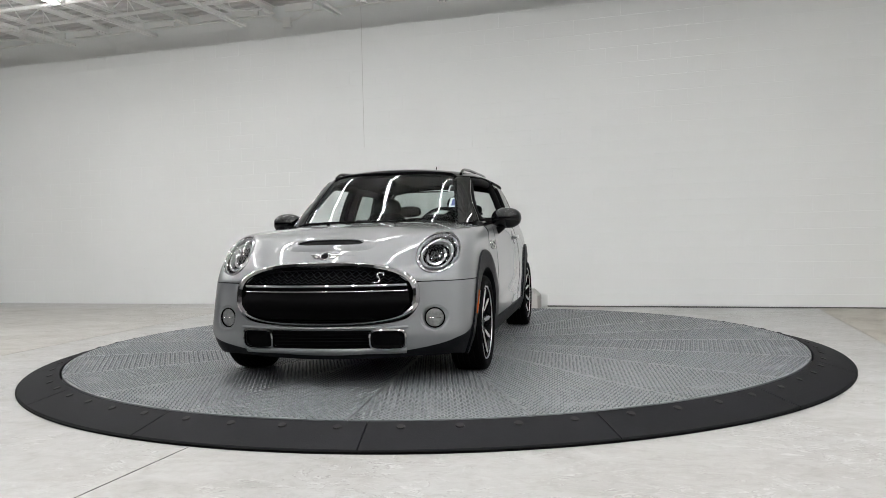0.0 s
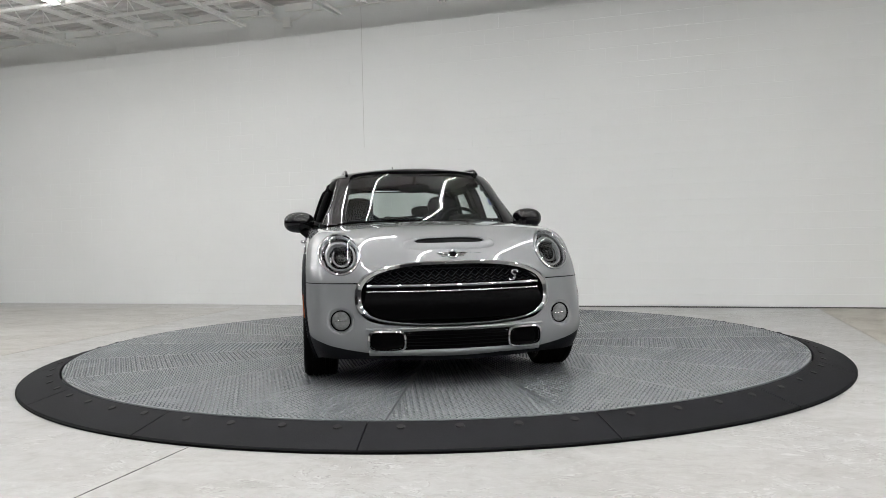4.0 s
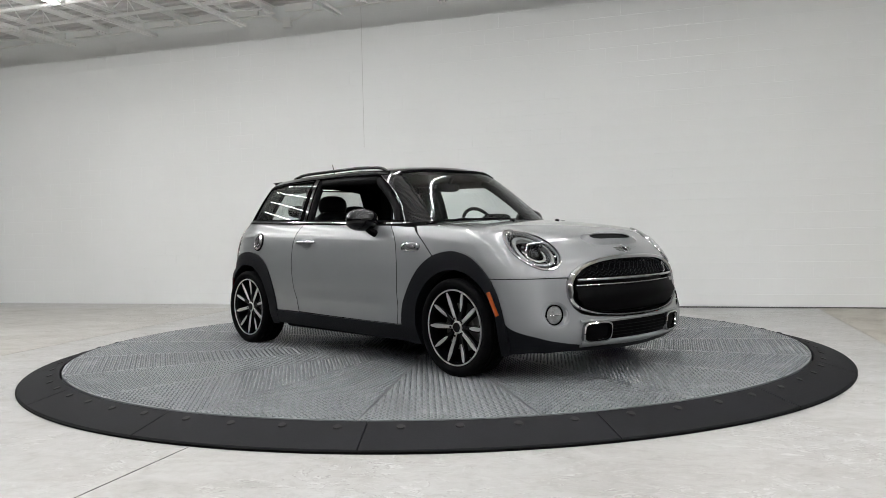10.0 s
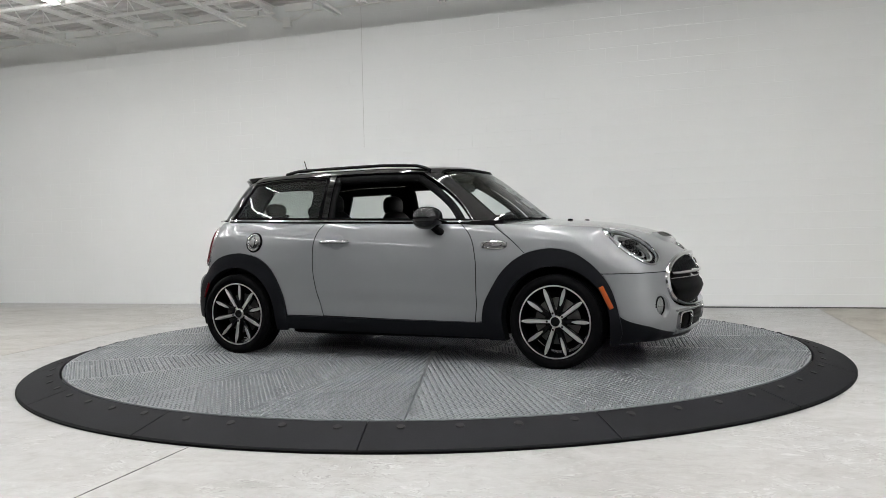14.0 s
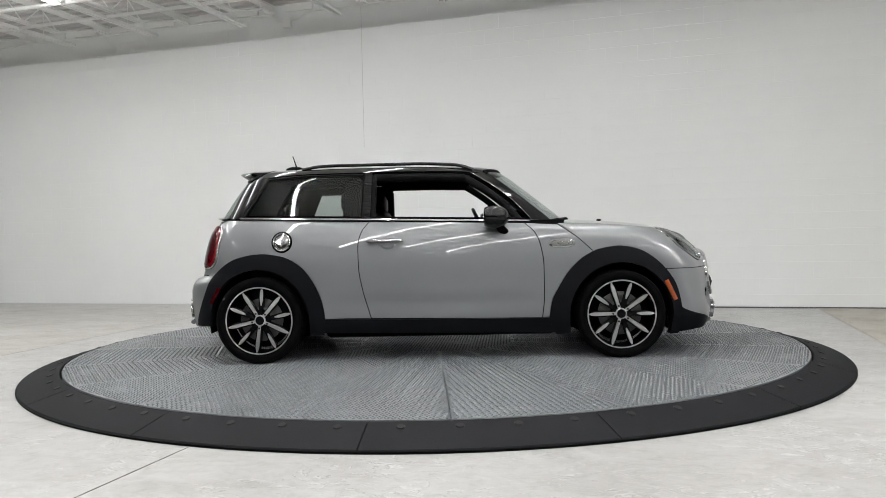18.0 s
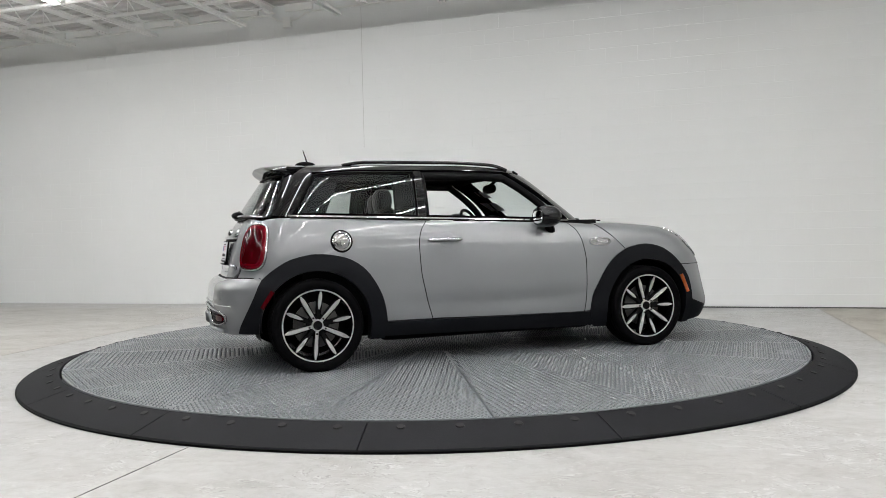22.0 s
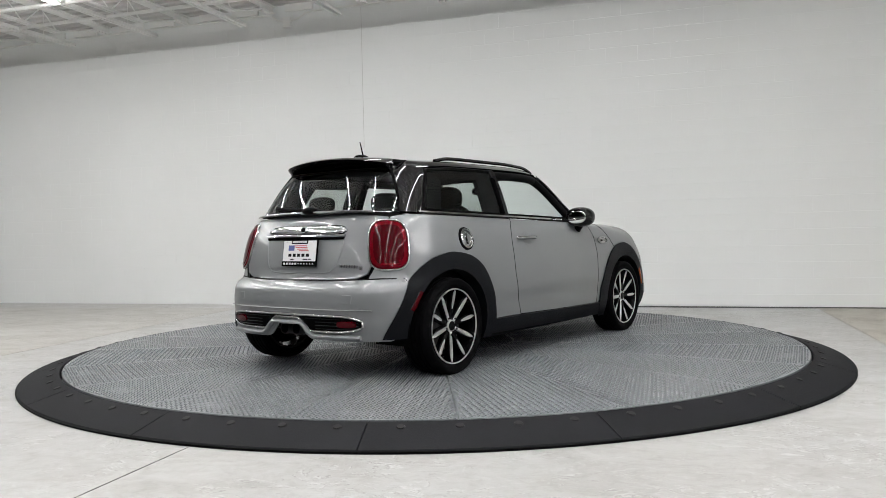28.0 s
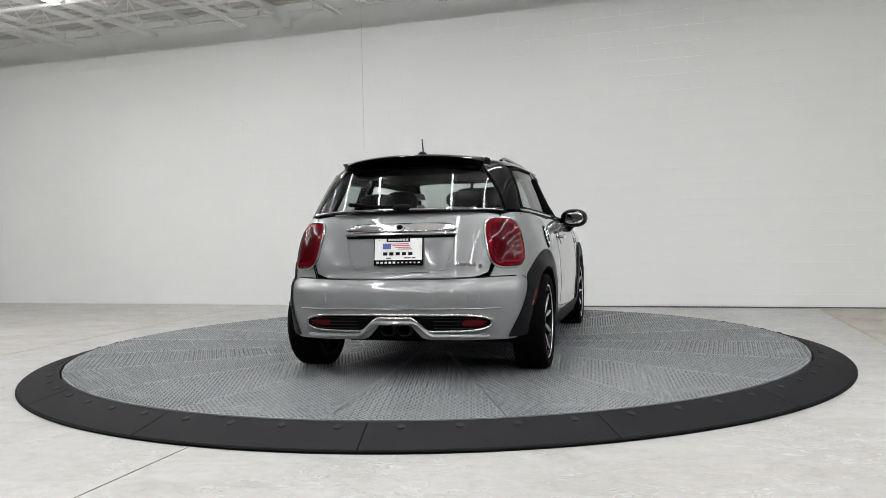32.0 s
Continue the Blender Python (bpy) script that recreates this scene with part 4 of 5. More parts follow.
# ---- cabin: black roof, pillars and panes ----
def rings(f, mapf, loops, offs, m=40, cap=True):
    """Closed bands over the skin: each loop, a shape in the map's own plane, stands off by its own height."""
    a = np.linspace(0, 2 * pi, m, endpoint=False)
    V = []
    if cap and not callable(loops[-1]):
        w, h, p = loops[-1]
        loops, offs = list(loops) + [(w * k, h * k, p) for k in (0.8, 0.6, 0.4, 0.2)], list(offs) + [offs[-1]] * 4
    for lp, o in zip(loops, offs):
        if callable(lp):
            uv = lp(a)
        else:
            w, h, p = lp
            c, s = np.cos(a), np.sin(a)
            r = (np.abs(c / w) ** p + np.abs(s / h) ** p) ** (-1 / p)
            uv = np.stack([r * c, r * s], 1)
        P = mapf(uv)
        V.append(P + outward(f, P) * o)
    n = len(V)
    V = np.concatenate(V)
    F = grid_faces(n, m, closed=True)
    if cap:
        c = mapf(np.zeros((1, 2)))
        V = np.concatenate([V, c + outward(f, c) * offs[-1]])
        F += [((n - 1) * m + j, (n - 1) * m + (j + 1) % m, n * m) for j in range(m)]
    return V, F


def clean(name, V, F, mat, parent, label="", mirror=False, sharp=40):
    """A closed or open mesh with its normals made to agree, on one side or both."""
    made = []
    for flip in ((False, True) if mirror else (False,)):
        W = flip_y(np.asarray(V)) if flip else np.asarray(V)
        bm = bmesh.new()
        vs = [bm.verts.new(tuple(v + OFF)) for v in W]
        for q in F:
            bm.faces.new([vs[i] for i in q])
        bmesh.ops.recalc_face_normals(bm, faces=bm.faces)
        me = bpy.data.meshes.new(name)
        bm.to_mesh(me), bm.free()
        me.materials.append(mat)
        me.polygons.foreach_set("use_smooth", [True] * len(me.polygons))
        me.set_sharp_from_angle(angle=radians(sharp))
        par = parent[1 if flip else 0] if isinstance(parent, tuple) else parent
        made.append(place(name, me, par, label))
    return made


def tube(path, r, m=8, closed=False, flat=1.0):
    path = np.asarray(path, float)
    d = (np.roll(path, -1, 0) - np.roll(path, 1, 0)) if closed else np.gradient(path, axis=0)
    d /= np.linalg.norm(d, axis=1, keepdims=True)
    ref = np.where(np.abs(d[:, 2:3]) > 0.9, np.array([[1.0, 0, 0]]), np.array([[0, 0, 1.0]]))
    u = np.cross(d, ref)
    u /= np.linalg.norm(u, axis=1, keepdims=True)
    v = np.cross(d, u)
    a = np.linspace(0, 2 * pi, m, endpoint=False)
    rr = np.broadcast_to(np.asarray(r, float), (len(path),))[:, None, None]
    V = path[:, None] + rr * (np.cos(a)[None, :, None] * u[:, None] + flat * np.sin(a)[None, :, None] * v[:, None])
    n = len(path)
    F = grid_faces(n, m, closed=True)
    if closed:
        F += [((n - 1) * m + j, (n - 1) * m + (j + 1) % m, (j + 1) % m, j) for j in range(m)]
    else:
        F += [tuple(range(m)), tuple((n - 1) * m + j for j in range(m))]
    return V.reshape(-1, 3), F


def ellipsoid(c, r, n=14, m=24, power=2.0):
    c, r = np.array(c), np.array(r)
    th, ph = np.linspace(0.02, pi - 0.02, n), np.linspace(0, 2 * pi, m, endpoint=False)
    def sp(v):
        return np.sign(v) * np.abs(v) ** (2 / power)
    V = np.array([[sp(np.sin(t)) * sp(np.cos(p)), sp(np.sin(t)) * sp(np.sin(p)), sp(np.cos(t))] for t in th for p in ph])
    F = grid_faces(n, m, closed=True) + [tuple(range(m)), tuple((n - 1) * m + j for j in range(m))]
    return V * r + c, F


GUT = [(0.335, 1.310), (0.15, 1.318), (-0.33, 1.325), (-0.9, 1.322), (-1.20, 1.308), (-1.36, 1.295)]
gut = side(f_cab, smoothline(GUT, 40))
t40 = np.linspace(-1, 1, 33)[:, None]
xm = np.interp(gut[:, 0], (-1.36, 0.335), (-1.42, 0.462))
Pxy = np.stack([xm + (gut[:, 0] - xm) * t40**2, -gut[:, 1] * t40 * 0.93 + 0 * xm], -1)
Gr = above(f_cab, Pxy, 1.0)
Gr = np.concatenate([gut[None], Gr, flip_y(gut)[None]]) if gut[0, 1] * Pxy[0, 0, 1] > 0 else np.concatenate([flip_y(gut)[None], Gr, gut[None]])
roof = finish("roof", *sheet(f_cab, Gr, gap=0, lip=0.03), GLOSSBLACK, shell, "gloss black roof")
G = Gr.copy()
G = G - outward(f_cab, G) * 0.035
finish("headliner", G.reshape(-1, 3), [q for q in grid_faces(*G.shape[:2])], CABIN, shell, "black cloth headliner")

# windscreen
W_edge = side(f_cab, smoothline([(0.358, 1.305), (0.483, 1.215), (0.627, 1.10), (0.740, 1.01), (0.815, 0.945)], 22))
Wtop = np.concatenate([W_edge[:1], Gr[1:-1, 0][::(1 if Gr[1, 0, 1] * W_edge[0, 1] > 0 else -1)], flip_y(W_edge)[:1]])
rows = []
base = smoothline([W_edge[-1], (0.875, -0.58, 0.948), (0.945, -0.30, 0.955), (0.968, 0, 0.957), (0.945, 0.30, 0.955), (0.875, 0.58, 0.948), flip_y(W_edge)[-1]], 35)
base = snap(f_cab, base)
Wt = smoothline(Wtop, 35)
v = np.linspace(0, 1, 22)[:, None, None]
G = Wt[None] * (1 - v) + base[None] * v
G[:, 0], G[:, -1] = W_edge, flip_y(W_edge)
u = np.linspace(0, 1, 35)[None, :, None]
L0, R0 = W_edge - (Wt[0] * (1 - v[:, 0]) + base[0] * v[:, 0]), flip_y(W_edge) - (Wt[-1] * (1 - v[:, 0]) + base[-1] * v[:, 0])
G = Wt[None] * (1 - v) + base[None] * v + (1 - u) * L0[:, None] + u * R0[:, None]
G = snap(f_cab, G, -0.004)
screen = finish("windscreen", *sheet(f_cab, G, gap=0, lip=0), PANE, shell, "clear windscreen with bright lamp reflections")
fr = np.concatenate([G[:, 0], G[-1, 1:-1], G[::-1, -1], G[0, ::-1][1:-1]])
fi = np.concatenate([G[:, 1] * 0.5 + G[:, 2] * 0.5, G[-2, 1:-1], (G[:, -2] * 0.5 + G[:, -3] * 0.5)[::-1], G[1, ::-1][1:-1]])
clean("frit_band", np.concatenate([fr, fi]) - outward(f_cab, np.concatenate([fr, fi])) * 0.002, grid_faces(2, len(fr), closed=True), DARK, screen, "black border of the windscreen")
band = tube(G[0] + outward(f_cab, G[0]) * 0.001, 0.012, 6)
finish("seal", *band, DARK, screen)
# pillars beside the windscreen
P1 = side(f_cab, smoothline([(0.240, 1.305), (0.385, 1.215), (0.53, 1.10), (0.63, 0.99), (0.665, 0.946)], 22))
both("front_pillar", *sheet(f_cab, ruled(f_cab, [W_edge, P1], 6, 22), gap=0, lip=0.03), GLOSSBLACK, "gloss black front pillar")
trim = P1 + outward(f_cab, P1) * 0.003
both("pillar_trim", *tube(trim, 0.0022, 6), SATIN, "thin satin trim line")
# fixed triangle ahead of the door window is part of the pillar; pillar behind the door window
B0, B1 = [(-0.462, 1.318), (-0.464, 1.15), (-0.470, 0.972)], [(-0.515, 1.318), (-0.520, 1.15), (-0.530, 0.975)]
both("door_pillar", *sheet(f_cab, ruled(f_cab, [side(f_cab, smoothline(B0, 16)), side(f_cab, smoothline(B1, 16))], 4, 16), gap=0, lip=0.05), GLOSSBLACK, "gloss black pillar")
def window_frame(name, line, r, shift):
    P = side(f_cab, smoothline(line, 24))
    P = P - outward(f_cab, P) * 0.035 + np.array(shift)
    clean(name, *tube(P, r, 10), CABIN, doors, "black window frame", mirror=True)


window_frame("frame_top", [(0.20, 1.312), (-0.1, 1.318), (-0.45, 1.318)], 0.030, (0, 0, -0.012))
window_frame("frame_front", [(0.215, 1.312), (0.36, 1.215), (0.50, 1.10), (0.59, 0.99), (0.62, 0.950)], 0.028, (-0.010, 0, -0.012))
window_frame("frame_rear", [(-0.458, 1.312), (-0.460, 1.15), (-0.466, 0.975)], 0.026, (0.004, 0, 0))
# quarter panes
Q = side(f_cab, coons([(-0.520, 1.310), (-0.9, 1.310), (-1.215, 1.290)], [(-0.533, 0.976), (-1.0, 0.990), (-1.385, 1.002)], [(-0.520, 1.310), (-0.533, 0.976)], [(-1.215, 1.290), (-1.385, 1.002)], 16, 20))
inner = side(f_cab, coons([(-0.66, 1.262), (-1.05, 1.255)], [(-0.67, 1.0), (-1.17, 1.0)], [(-0.66, 1.262), (-0.67, 1.0)], [(-1.05, 1.255), (-1.17, 1.0)], 16, 20))
def border(G):
    return np.concatenate([G[0], G[1:, -1], G[-1, ::-1][1:], G[::-1, 0][1:-1]])
ob_, ib_ = border(Q), border(inner)
m_ = len(ob_)
trim_V = np.concatenate([ob_ - outward(f_cab, ob_) * 0.02, ib_ - outward(f_cab, ib_) * 0.045, ib_ - outward(f_cab, ib_) * 0.075])
clean("quarter_trim", trim_V, grid_faces(3, m_, closed=True), CABIN, shell, "black inner trim round the rear side window", mirror=True)
quarter_panes = both("quarter_window", *sheet(f_cab, snap(f_cab, Q, -0.003), gap=0, lip=0), TINTED, "tinted rear side window")
edge = np.concatenate([Q[0], Q[1:, -1], Q[-1, ::-1][1:], Q[::-1, 0][1:-1]])
V, F = tube(edge - outward(f_cab, edge) * 0.006, 0.022, 6, closed=True, flat=0.35)
clean("pane_band", V, F, DARK, quarter_panes, mirror=True)
# rear pillars and the tailgate's pane
H_edge = round_at(f_cab, smoothline([(61, 1.300), (60.5, 1.15), (58.5, 1.016)], 16), -1.12, -1)
C1 = side(f_cab, smoothline([(-1.215, 1.300), (-1.30, 1.15), (-1.385, 1.002)], 16))
both("rear_pillar", *sheet(f_cab, ruled(f_cab, [C1, H_edge], 8, 16), gap=0.001, lip=0.03), GLOSSBLACK, "gloss black rear pillar")
g = np.linspace(0, 1, 25)[None, :, None]
G = H_edge[:, None] * (1 - g) + flip_y(H_edge)[:, None] * g
yy, zz = G[..., 1], G[..., 2]
G = behind(f_cab, np.stack([yy, zz], -1), -0.6)
hatch_pane = finish("rear_window", *sheet(f_cab, G - outward(f_cab, G) * 0.003, gap=0, lip=0), TINTED, shell, "tinted rear window with a wiper")
edge = np.concatenate([G[0], G[1:, -1], G[-1, ::-1][1:], G[::-1, 0][1:-1]])
finish("pane_band", *tube(edge - outward(f_cab, edge) * 0.008, 0.018, 6, closed=True, flat=0.4), DARK, hatch_pane)

yw = np.linspace(-0.60, 0.60, 41)
P = behind(f_cab, np.stack([yw, 1.016 - 0.018 * (np.abs(yw) / 0.6) ** 3], 1), -0.6)
clean("rear_waist_trim", *tube(P + outward(f_cab, P) * 0.022, 0.0065, 8), CHROME, shell, "bright chrome strip below the rear window")

# roof spoiler
ys = np.linspace(-0.498, 0.498, 33)
V = []
for y in ys:
    q = abs(y) / 0.498
    tipx, tipz = -1.522 + 0.055 * q**2 + 0.13 * q**8, 1.374 - 0.048 * q**2.2
    zr = float(above(f_cab, np.array([[-1.26, y * 0.92]]), 1.0)[0, 2])
    V += [(-1.24, y * 0.95, zr + 0.002), (-1.36, y, 0.5 * (zr + tipz) + 0.010), (tipx + 0.02, y, tipz + 0.004), (tipx, y, tipz - 0.006), (tipx + 0.015, y, tipz - 0.020),
          (-1.43 + 0.06 * q, y * 0.985, tipz - 0.058), (-1.32, y * 0.95, tipz - 0.072)]
F = [tuple(k[::-1]) for k in grid_faces(33, 7)] + [tuple(range(7)), tuple(32 * 7 + j for j in range(6, -1, -1))]
spoiler = clean("roof_spoiler", V, F, GLOSSBLACK, shell, "gloss black roof spoiler")[0]

# roof rails
xr = np.linspace(-0.99, 0.255, 40)
e = np.clip(np.minimum((xr + 0.99) / 0.16, (0.255 - xr) / 0.16), 0, 1)
rz = above(f_cab, np.stack([xr, 0 * xr - 0.505], -1), 1.0)[:, 2]
path = np.stack([xr, 0 * xr - 0.505, rz + 0.002 + 0.018 * np.sin(e * pi / 2)], 1)
clean("roof_rail", *tube(path, 0.012, 10), GLOSSBLACK, shell, "gloss black roof rail", mirror=True)

# aerial
az = float(above(f_cab, np.array([[-1.14, 0.0]]), 1.0)[0, 2])
V, F = ellipsoid((-1.15, 0, az + 0.008), (0.078, 0.028, 0.030))
aerial = clean("aerial", V, F, DARK, shell, "short black roof aerial")[0]
clean("mast", *tube([(-1.135, 0, az + 0.02), (-1.150, 0, az + 0.07), (-1.166, 0, az + 0.122)], [0.006, 0.0045, 0.0035], 8), DARK, aerial)

# bright waist line, from the tail round the cabin to the cowl
wx = np.linspace(-1.40, 0.70, 60)
lo_w, hi_w = side(f_cab, np.stack([wx, belt(wx) + 0.002], 1)), side(f_cab, np.stack([wx, belt(wx) + 0.012], 1))
V, F = sheet(f_cab, np.stack([lo_w, hi_w]) + outward(f_cab, np.stack([lo_w, hi_w])) * 0.008, gap=0, lip=0.03)
both("waist_trim", V, F, CHROME, "bright chrome waist trim")
V, F = sheet(f_cab, np.stack([hi_w, side(f_cab, np.stack([wx, belt(wx) + 0.030], 1))]) + 0.0, gap=0, lip=0.03)
both("waist_seal", V, F, DARK)
cow = np.concatenate([base[1:-1]])
V, F = tube(cow + np.array([0.012, 0, -0.004]), 0.009, 6)
clean("cowl_trim", V, F, CHROME, shell, "bright trim below the windscreen")
cw = np.stack([base + np.array([0.0, 0, 0.004]), base * np.array([1, 1.0, 1]) + np.array([-0.10, 0, -0.02])])
finish("cowl", cw.reshape(-1, 3), grid_faces(2, 35), DARK, shell)

# door handles, filler cap, wing vents, side lamps
def on_side(cx, cz):
    return lambda uv: side(f_low, uv + np.array([cx, cz]))


def on_front(cy, cz):
    return lambda uv: ahead(f_low, np.stack([uv[:, 0] + cy, uv[:, 1] + cz], 1))


def on_rear(cy, cz):
    return lambda uv: behind(f_low, np.stack([uv[:, 0] + cy, uv[:, 1] + cz], 1))


HX, HZ = -0.365, 0.833
V, F = rings(f_low, on_side(-0.345, HZ - 0.004), [(0.060, 0.055, 2), (0.055, 0.050, 2), (0.03, 0.03, 2)], [0.0015, 0.003, 0.002])
clean("handle_dish", V, F, PAINT, doors, mirror=True)
hx = np.linspace(-0.122, 0.122, 25)
pth = side(f_low, np.stack([HX + hx, 0 * hx + HZ], 1)) + np.array([0, -1.0, 0]) * (0.030 - 0.022 * (np.abs(hx) / 0.122) ** 4)[:, None]
clean("door_handle", *tube(pth, 0.0125 * (1 - 0.5 * (np.abs(hx) / 0.122) ** 6) + 0.002, 10), CHROME, doors, "chrome pull handle", mirror=True)
clean("key_lock", *rings(f_low, on_side(HX - 0.105, HZ), [(0.013, 0.012, 2), (0.012, 0.011, 2)], [0.0, 0.012], 16), CHROME, doors, mirror=True)


V, F = rings(f_low, on_side(-1.078, 0.838), [(0.074, 0.074, 2), (0.072, 0.072, 2), (0.064, 0.064, 2), (0.062, 0.062, 2)], [-0.002, 0.006, 0.007, -0.001], 40, cap=False)
clean("filler_surround", V, F, DARK, (quarters[0],), "dark surround")
V, F = rings(f_low, on_side(-1.078, 0.838), [(0.063, 0.063, 2), (0.061, 0.061, 2), (0.052, 0.052, 2), (0.049, 0.049, 2), (0.046, 0.020, 2)], [0.0, 0.011, 0.014, 0.006, 0.012], 40)
filler = clean("filler_cap", V, F, CHROME, (quarters[0],), "round chrome fuel filler cap")[0]
V, F = rings(f_low, on_side(-1.078, 0.838), [(0.014, 0.036, 2.4), (0.012, 0.034, 2.4)], [0.006, 0.020], 20)
clean("filler_grip", V, F, CHROME, filler)

V, F = rings(f_low, on_side(0.850, 0.792), [(0.090, 0.030, 3), (0.088, 0.028, 3), (0.074, 0.020, 3), (0.072, 0.018, 3)], [-0.001, 0.006, 0.008, 0.002], 36)
vents = clean("wing_vent", V, F, CHROME, wings, "chrome side vent", mirror=True)
V, F = rings(f_low, on_side(0.862, 0.792), [(0.046, 0.010, 3), (0.044, 0.008, 3)], [0.0025, 0.010], 24)
clean("vent_bar", V, F, SATIN, tuple(vents), mirror=True)

def slat(a, b, half, name, mat, par, lab):
    t = np.linspace(0, 1, 10)[:, None]
    c = side(f_low, np.array(a) + (np.array(b) - np.array(a)) * t)
    V, F = tube(c + outward(f_low, c) * 0.010, half, 10, flat=1.7)
    clean(name, V, F, mat, par, lab, mirror=True)

slat((1.548, 0.525), (1.613, 0.392), 0.0095, "side_lamp", AMBER, arch_f, "amber side marker lamp")
slat((-1.525, 0.530), (-1.590, 0.425), 0.0085, "side_reflector", DARKRED, arch_r, "red side reflector")

# door mirrors
V, F = ellipsoid((0.392, -0.868, 0.980), (0.100, 0.112, 0.077), 18, 28, 2.3)
V[:, 0] = np.maximum(V[:, 0], 0.322)
mirrors = clean("door_mirror", V, F, GLOSSBLACK, doors, "gloss black door mirror", mirror=True)
V, F = ellipsoid((0.3215, -0.872, 0.978), (0.003, 0.076, 0.048), 10, 24, 2.6)
clean("mirror_glass", V, F, MIRROR, tuple(mirrors), mirror=True)
V, F = tube([(0.41, -0.872, 0.945), (0.435, -0.83, 0.905), (0.455, -0.795, 0.88)], [0.032, 0.034, 0.040], 12, flat=0.7)
clean("mirror_arm", V, F, DARK, tuple(mirrors), mirror=True)

# ---- nose ----
GC = 0.521
def oval(k):
    """The grille's outline: a long arched top, tighter corners below."""
    w, up, down = 0.556 * k + (k - 1) * 0.05, 0.192 * k + (k - 1) * 0.10, 0.152 * k + (k - 1) * 0.10
    def loop(a):
        c, s = np.cos(a), np.sin(a)
        h, p = np.where(s > 0, up, down), np.where(s > 0, 2.85, 3.0)
        r = (np.abs(c / w) ** p + np.abs(s / h) ** p) ** (-1 / p)
        return np.stack([r * c, r * s], 1)
    return loop
gmap = on_front(0.0, GC)
V, F = rings(f_low, gmap, [oval(1.01), oval(1.0), oval(0.972), oval(0.945), oval(0.935)], [-0.004, 0.012, 0.017, 0.008, -0.03], 120, cap=False)
grille = clean("grille", V, F, CHROME, shell, "wide chrome-ringed grille with black mesh")[0]
V, F = rings(f_low, gmap, [oval(0.95), oval(0.925), oval(0.6), oval(0.3)], [-0.02, -0.055, -0.055, -0.055], 120)
clean("grille_back", V, F, DARK, grille)
def front_line(y0, y1, z, n=30, off=0.0, sag=0.0):
    y = np.linspace(y0, y1, n)
    P = ahead(f_low, np.stack([y, z + sag * (1 - (y / max(abs(y0), abs(y1))) ** 2)], 1))
    return P + outward(f_low, P) * off
V, F = tube(front_line(-0.488, 0.488, 0.588, 40, 0.002), 0.0095, 8)
clean("grille_bar", V, F, CHROME, grille, "chrome cross bar")
# black lower panel under the bar
top_p, bot_p = front_line(-0.50, 0.50, 0.556, 40, -0.010), front_line(-0.43, 0.43, 0.400, 40, -0.012)
mid_p = front_line(-0.505, 0.505, 0.48, 40, 0.024)
C = np.stack([top_p, 0.75 * top_p + 0.25 * mid_p, 0.5 * (top_p + mid_p) + [0.006, 0, 0], mid_p, 0.5 * (mid_p + bot_p) + [0.004, 0, 0], bot_p])
finish("grille_panel", C.reshape(-1, 3), grid_faces(6, 40), DARK, grille, "black blanking panel")
V, F = tube(front_line(-0.495, 0.495, 0.556, 40, -0.004), 0.004, 6)
clean("panel_edge", V, F, SATIN, grille)
wire_V, wire_F = [], []
for r in range(5):
    z = 0.612 + 0.021 * r
    half = 0.50 * (1 - ((z - GC) / 0.196) ** 2.85) ** (1 / 2.85)
    n = int(half / 0.022)
    ys = np.linspace(-half, half, 2 * n + 1)
    P = ahead(f_low, np.stack([ys, z + 0.0095 * (((np.arange(len(ys)) + r) % 2) * 2 - 1)], 1))
    P = P - outward(f_low, P) * 0.022
    V, F = tube(P, 0.0035, 4)
    k = sum(len(v) for v in wire_V)
    wire_V.append(V)
    wire_F += [tuple(i + k for i in q) for q in F]
clean("grille_mesh", np.concatenate(wire_V), wire_F, PLASTIC, grille, "black honeycomb mesh")
# the badge on the grille: a bent bright shape
bend = smoothline([(0.366, 0.640), (0.362, 0.652), (0.345, 0.656), (0.331, 0.650), (0.329, 0.639), (0.340, 0.630), (0.346, 0.618), (0.338, 0.606), (0.320, 0.603), (0.304, 0.607)], 30)
sy, sz = bend[:, 0], bend[:, 1]
P = ahead(f_low, np.stack([sy, sz], 1))
clean("badge", *tube(P + outward(f_low, P) * 0.004, 0.0048, 8), CHROME, grille, "small bent chrome badge")

# emblem and scoop on the bonnet
def on_hood(cx, cy=0.0):
    return lambda uv: above(f_low, np.stack([uv[:, 1] + cx, uv[:, 0] + cy], 1))
emap = on_front(0, 0.752)
emblem = clean("emblem", *rings(f_low, emap, [(0.030, 0.022, 2), (0.029, 0.021, 2), (0.024, 0.017, 2), (0.022, 0.015, 2)], [0.0, 0.008, 0.009, 0.005], 28), CHROME, bonnet, "winged chrome emblem as plain shapes")[0]
clean("emblem_core", *rings(f_low, emap, [(0.022, 0.011, 3), (0.021, 0.010, 3)], [0.0055, 0.0085], 20), DARK, emblem)
for sgn in (-1, 1):
    for dz, w in ((0.008, 0.030), (0.0, 0.025), (-0.008, 0.018)):
        clean("emblem_wing", *rings(f_low, on_front(sgn * (0.030 + w), 0.753 + dz), [(w, 0.0032, 2.5), (w * 0.98, 0.0026, 2.5)], [0.0, 0.006], 16), SATIN, emblem)
scoop = clean("bonnet_scoop", *rings(f_low, on_hood(1.800), [(0.272, 0.066, 3), (0.255, 0.056, 3), (0.225, 0.038, 3), (0.210, 0.032, 3), (0.200, 0.026, 3)], [-0.001, 0.010, 0.017, 0.018, 0.004], 64, cap=False), PAINT, bonnet, "raised bonnet scoop with a black slot")[0]
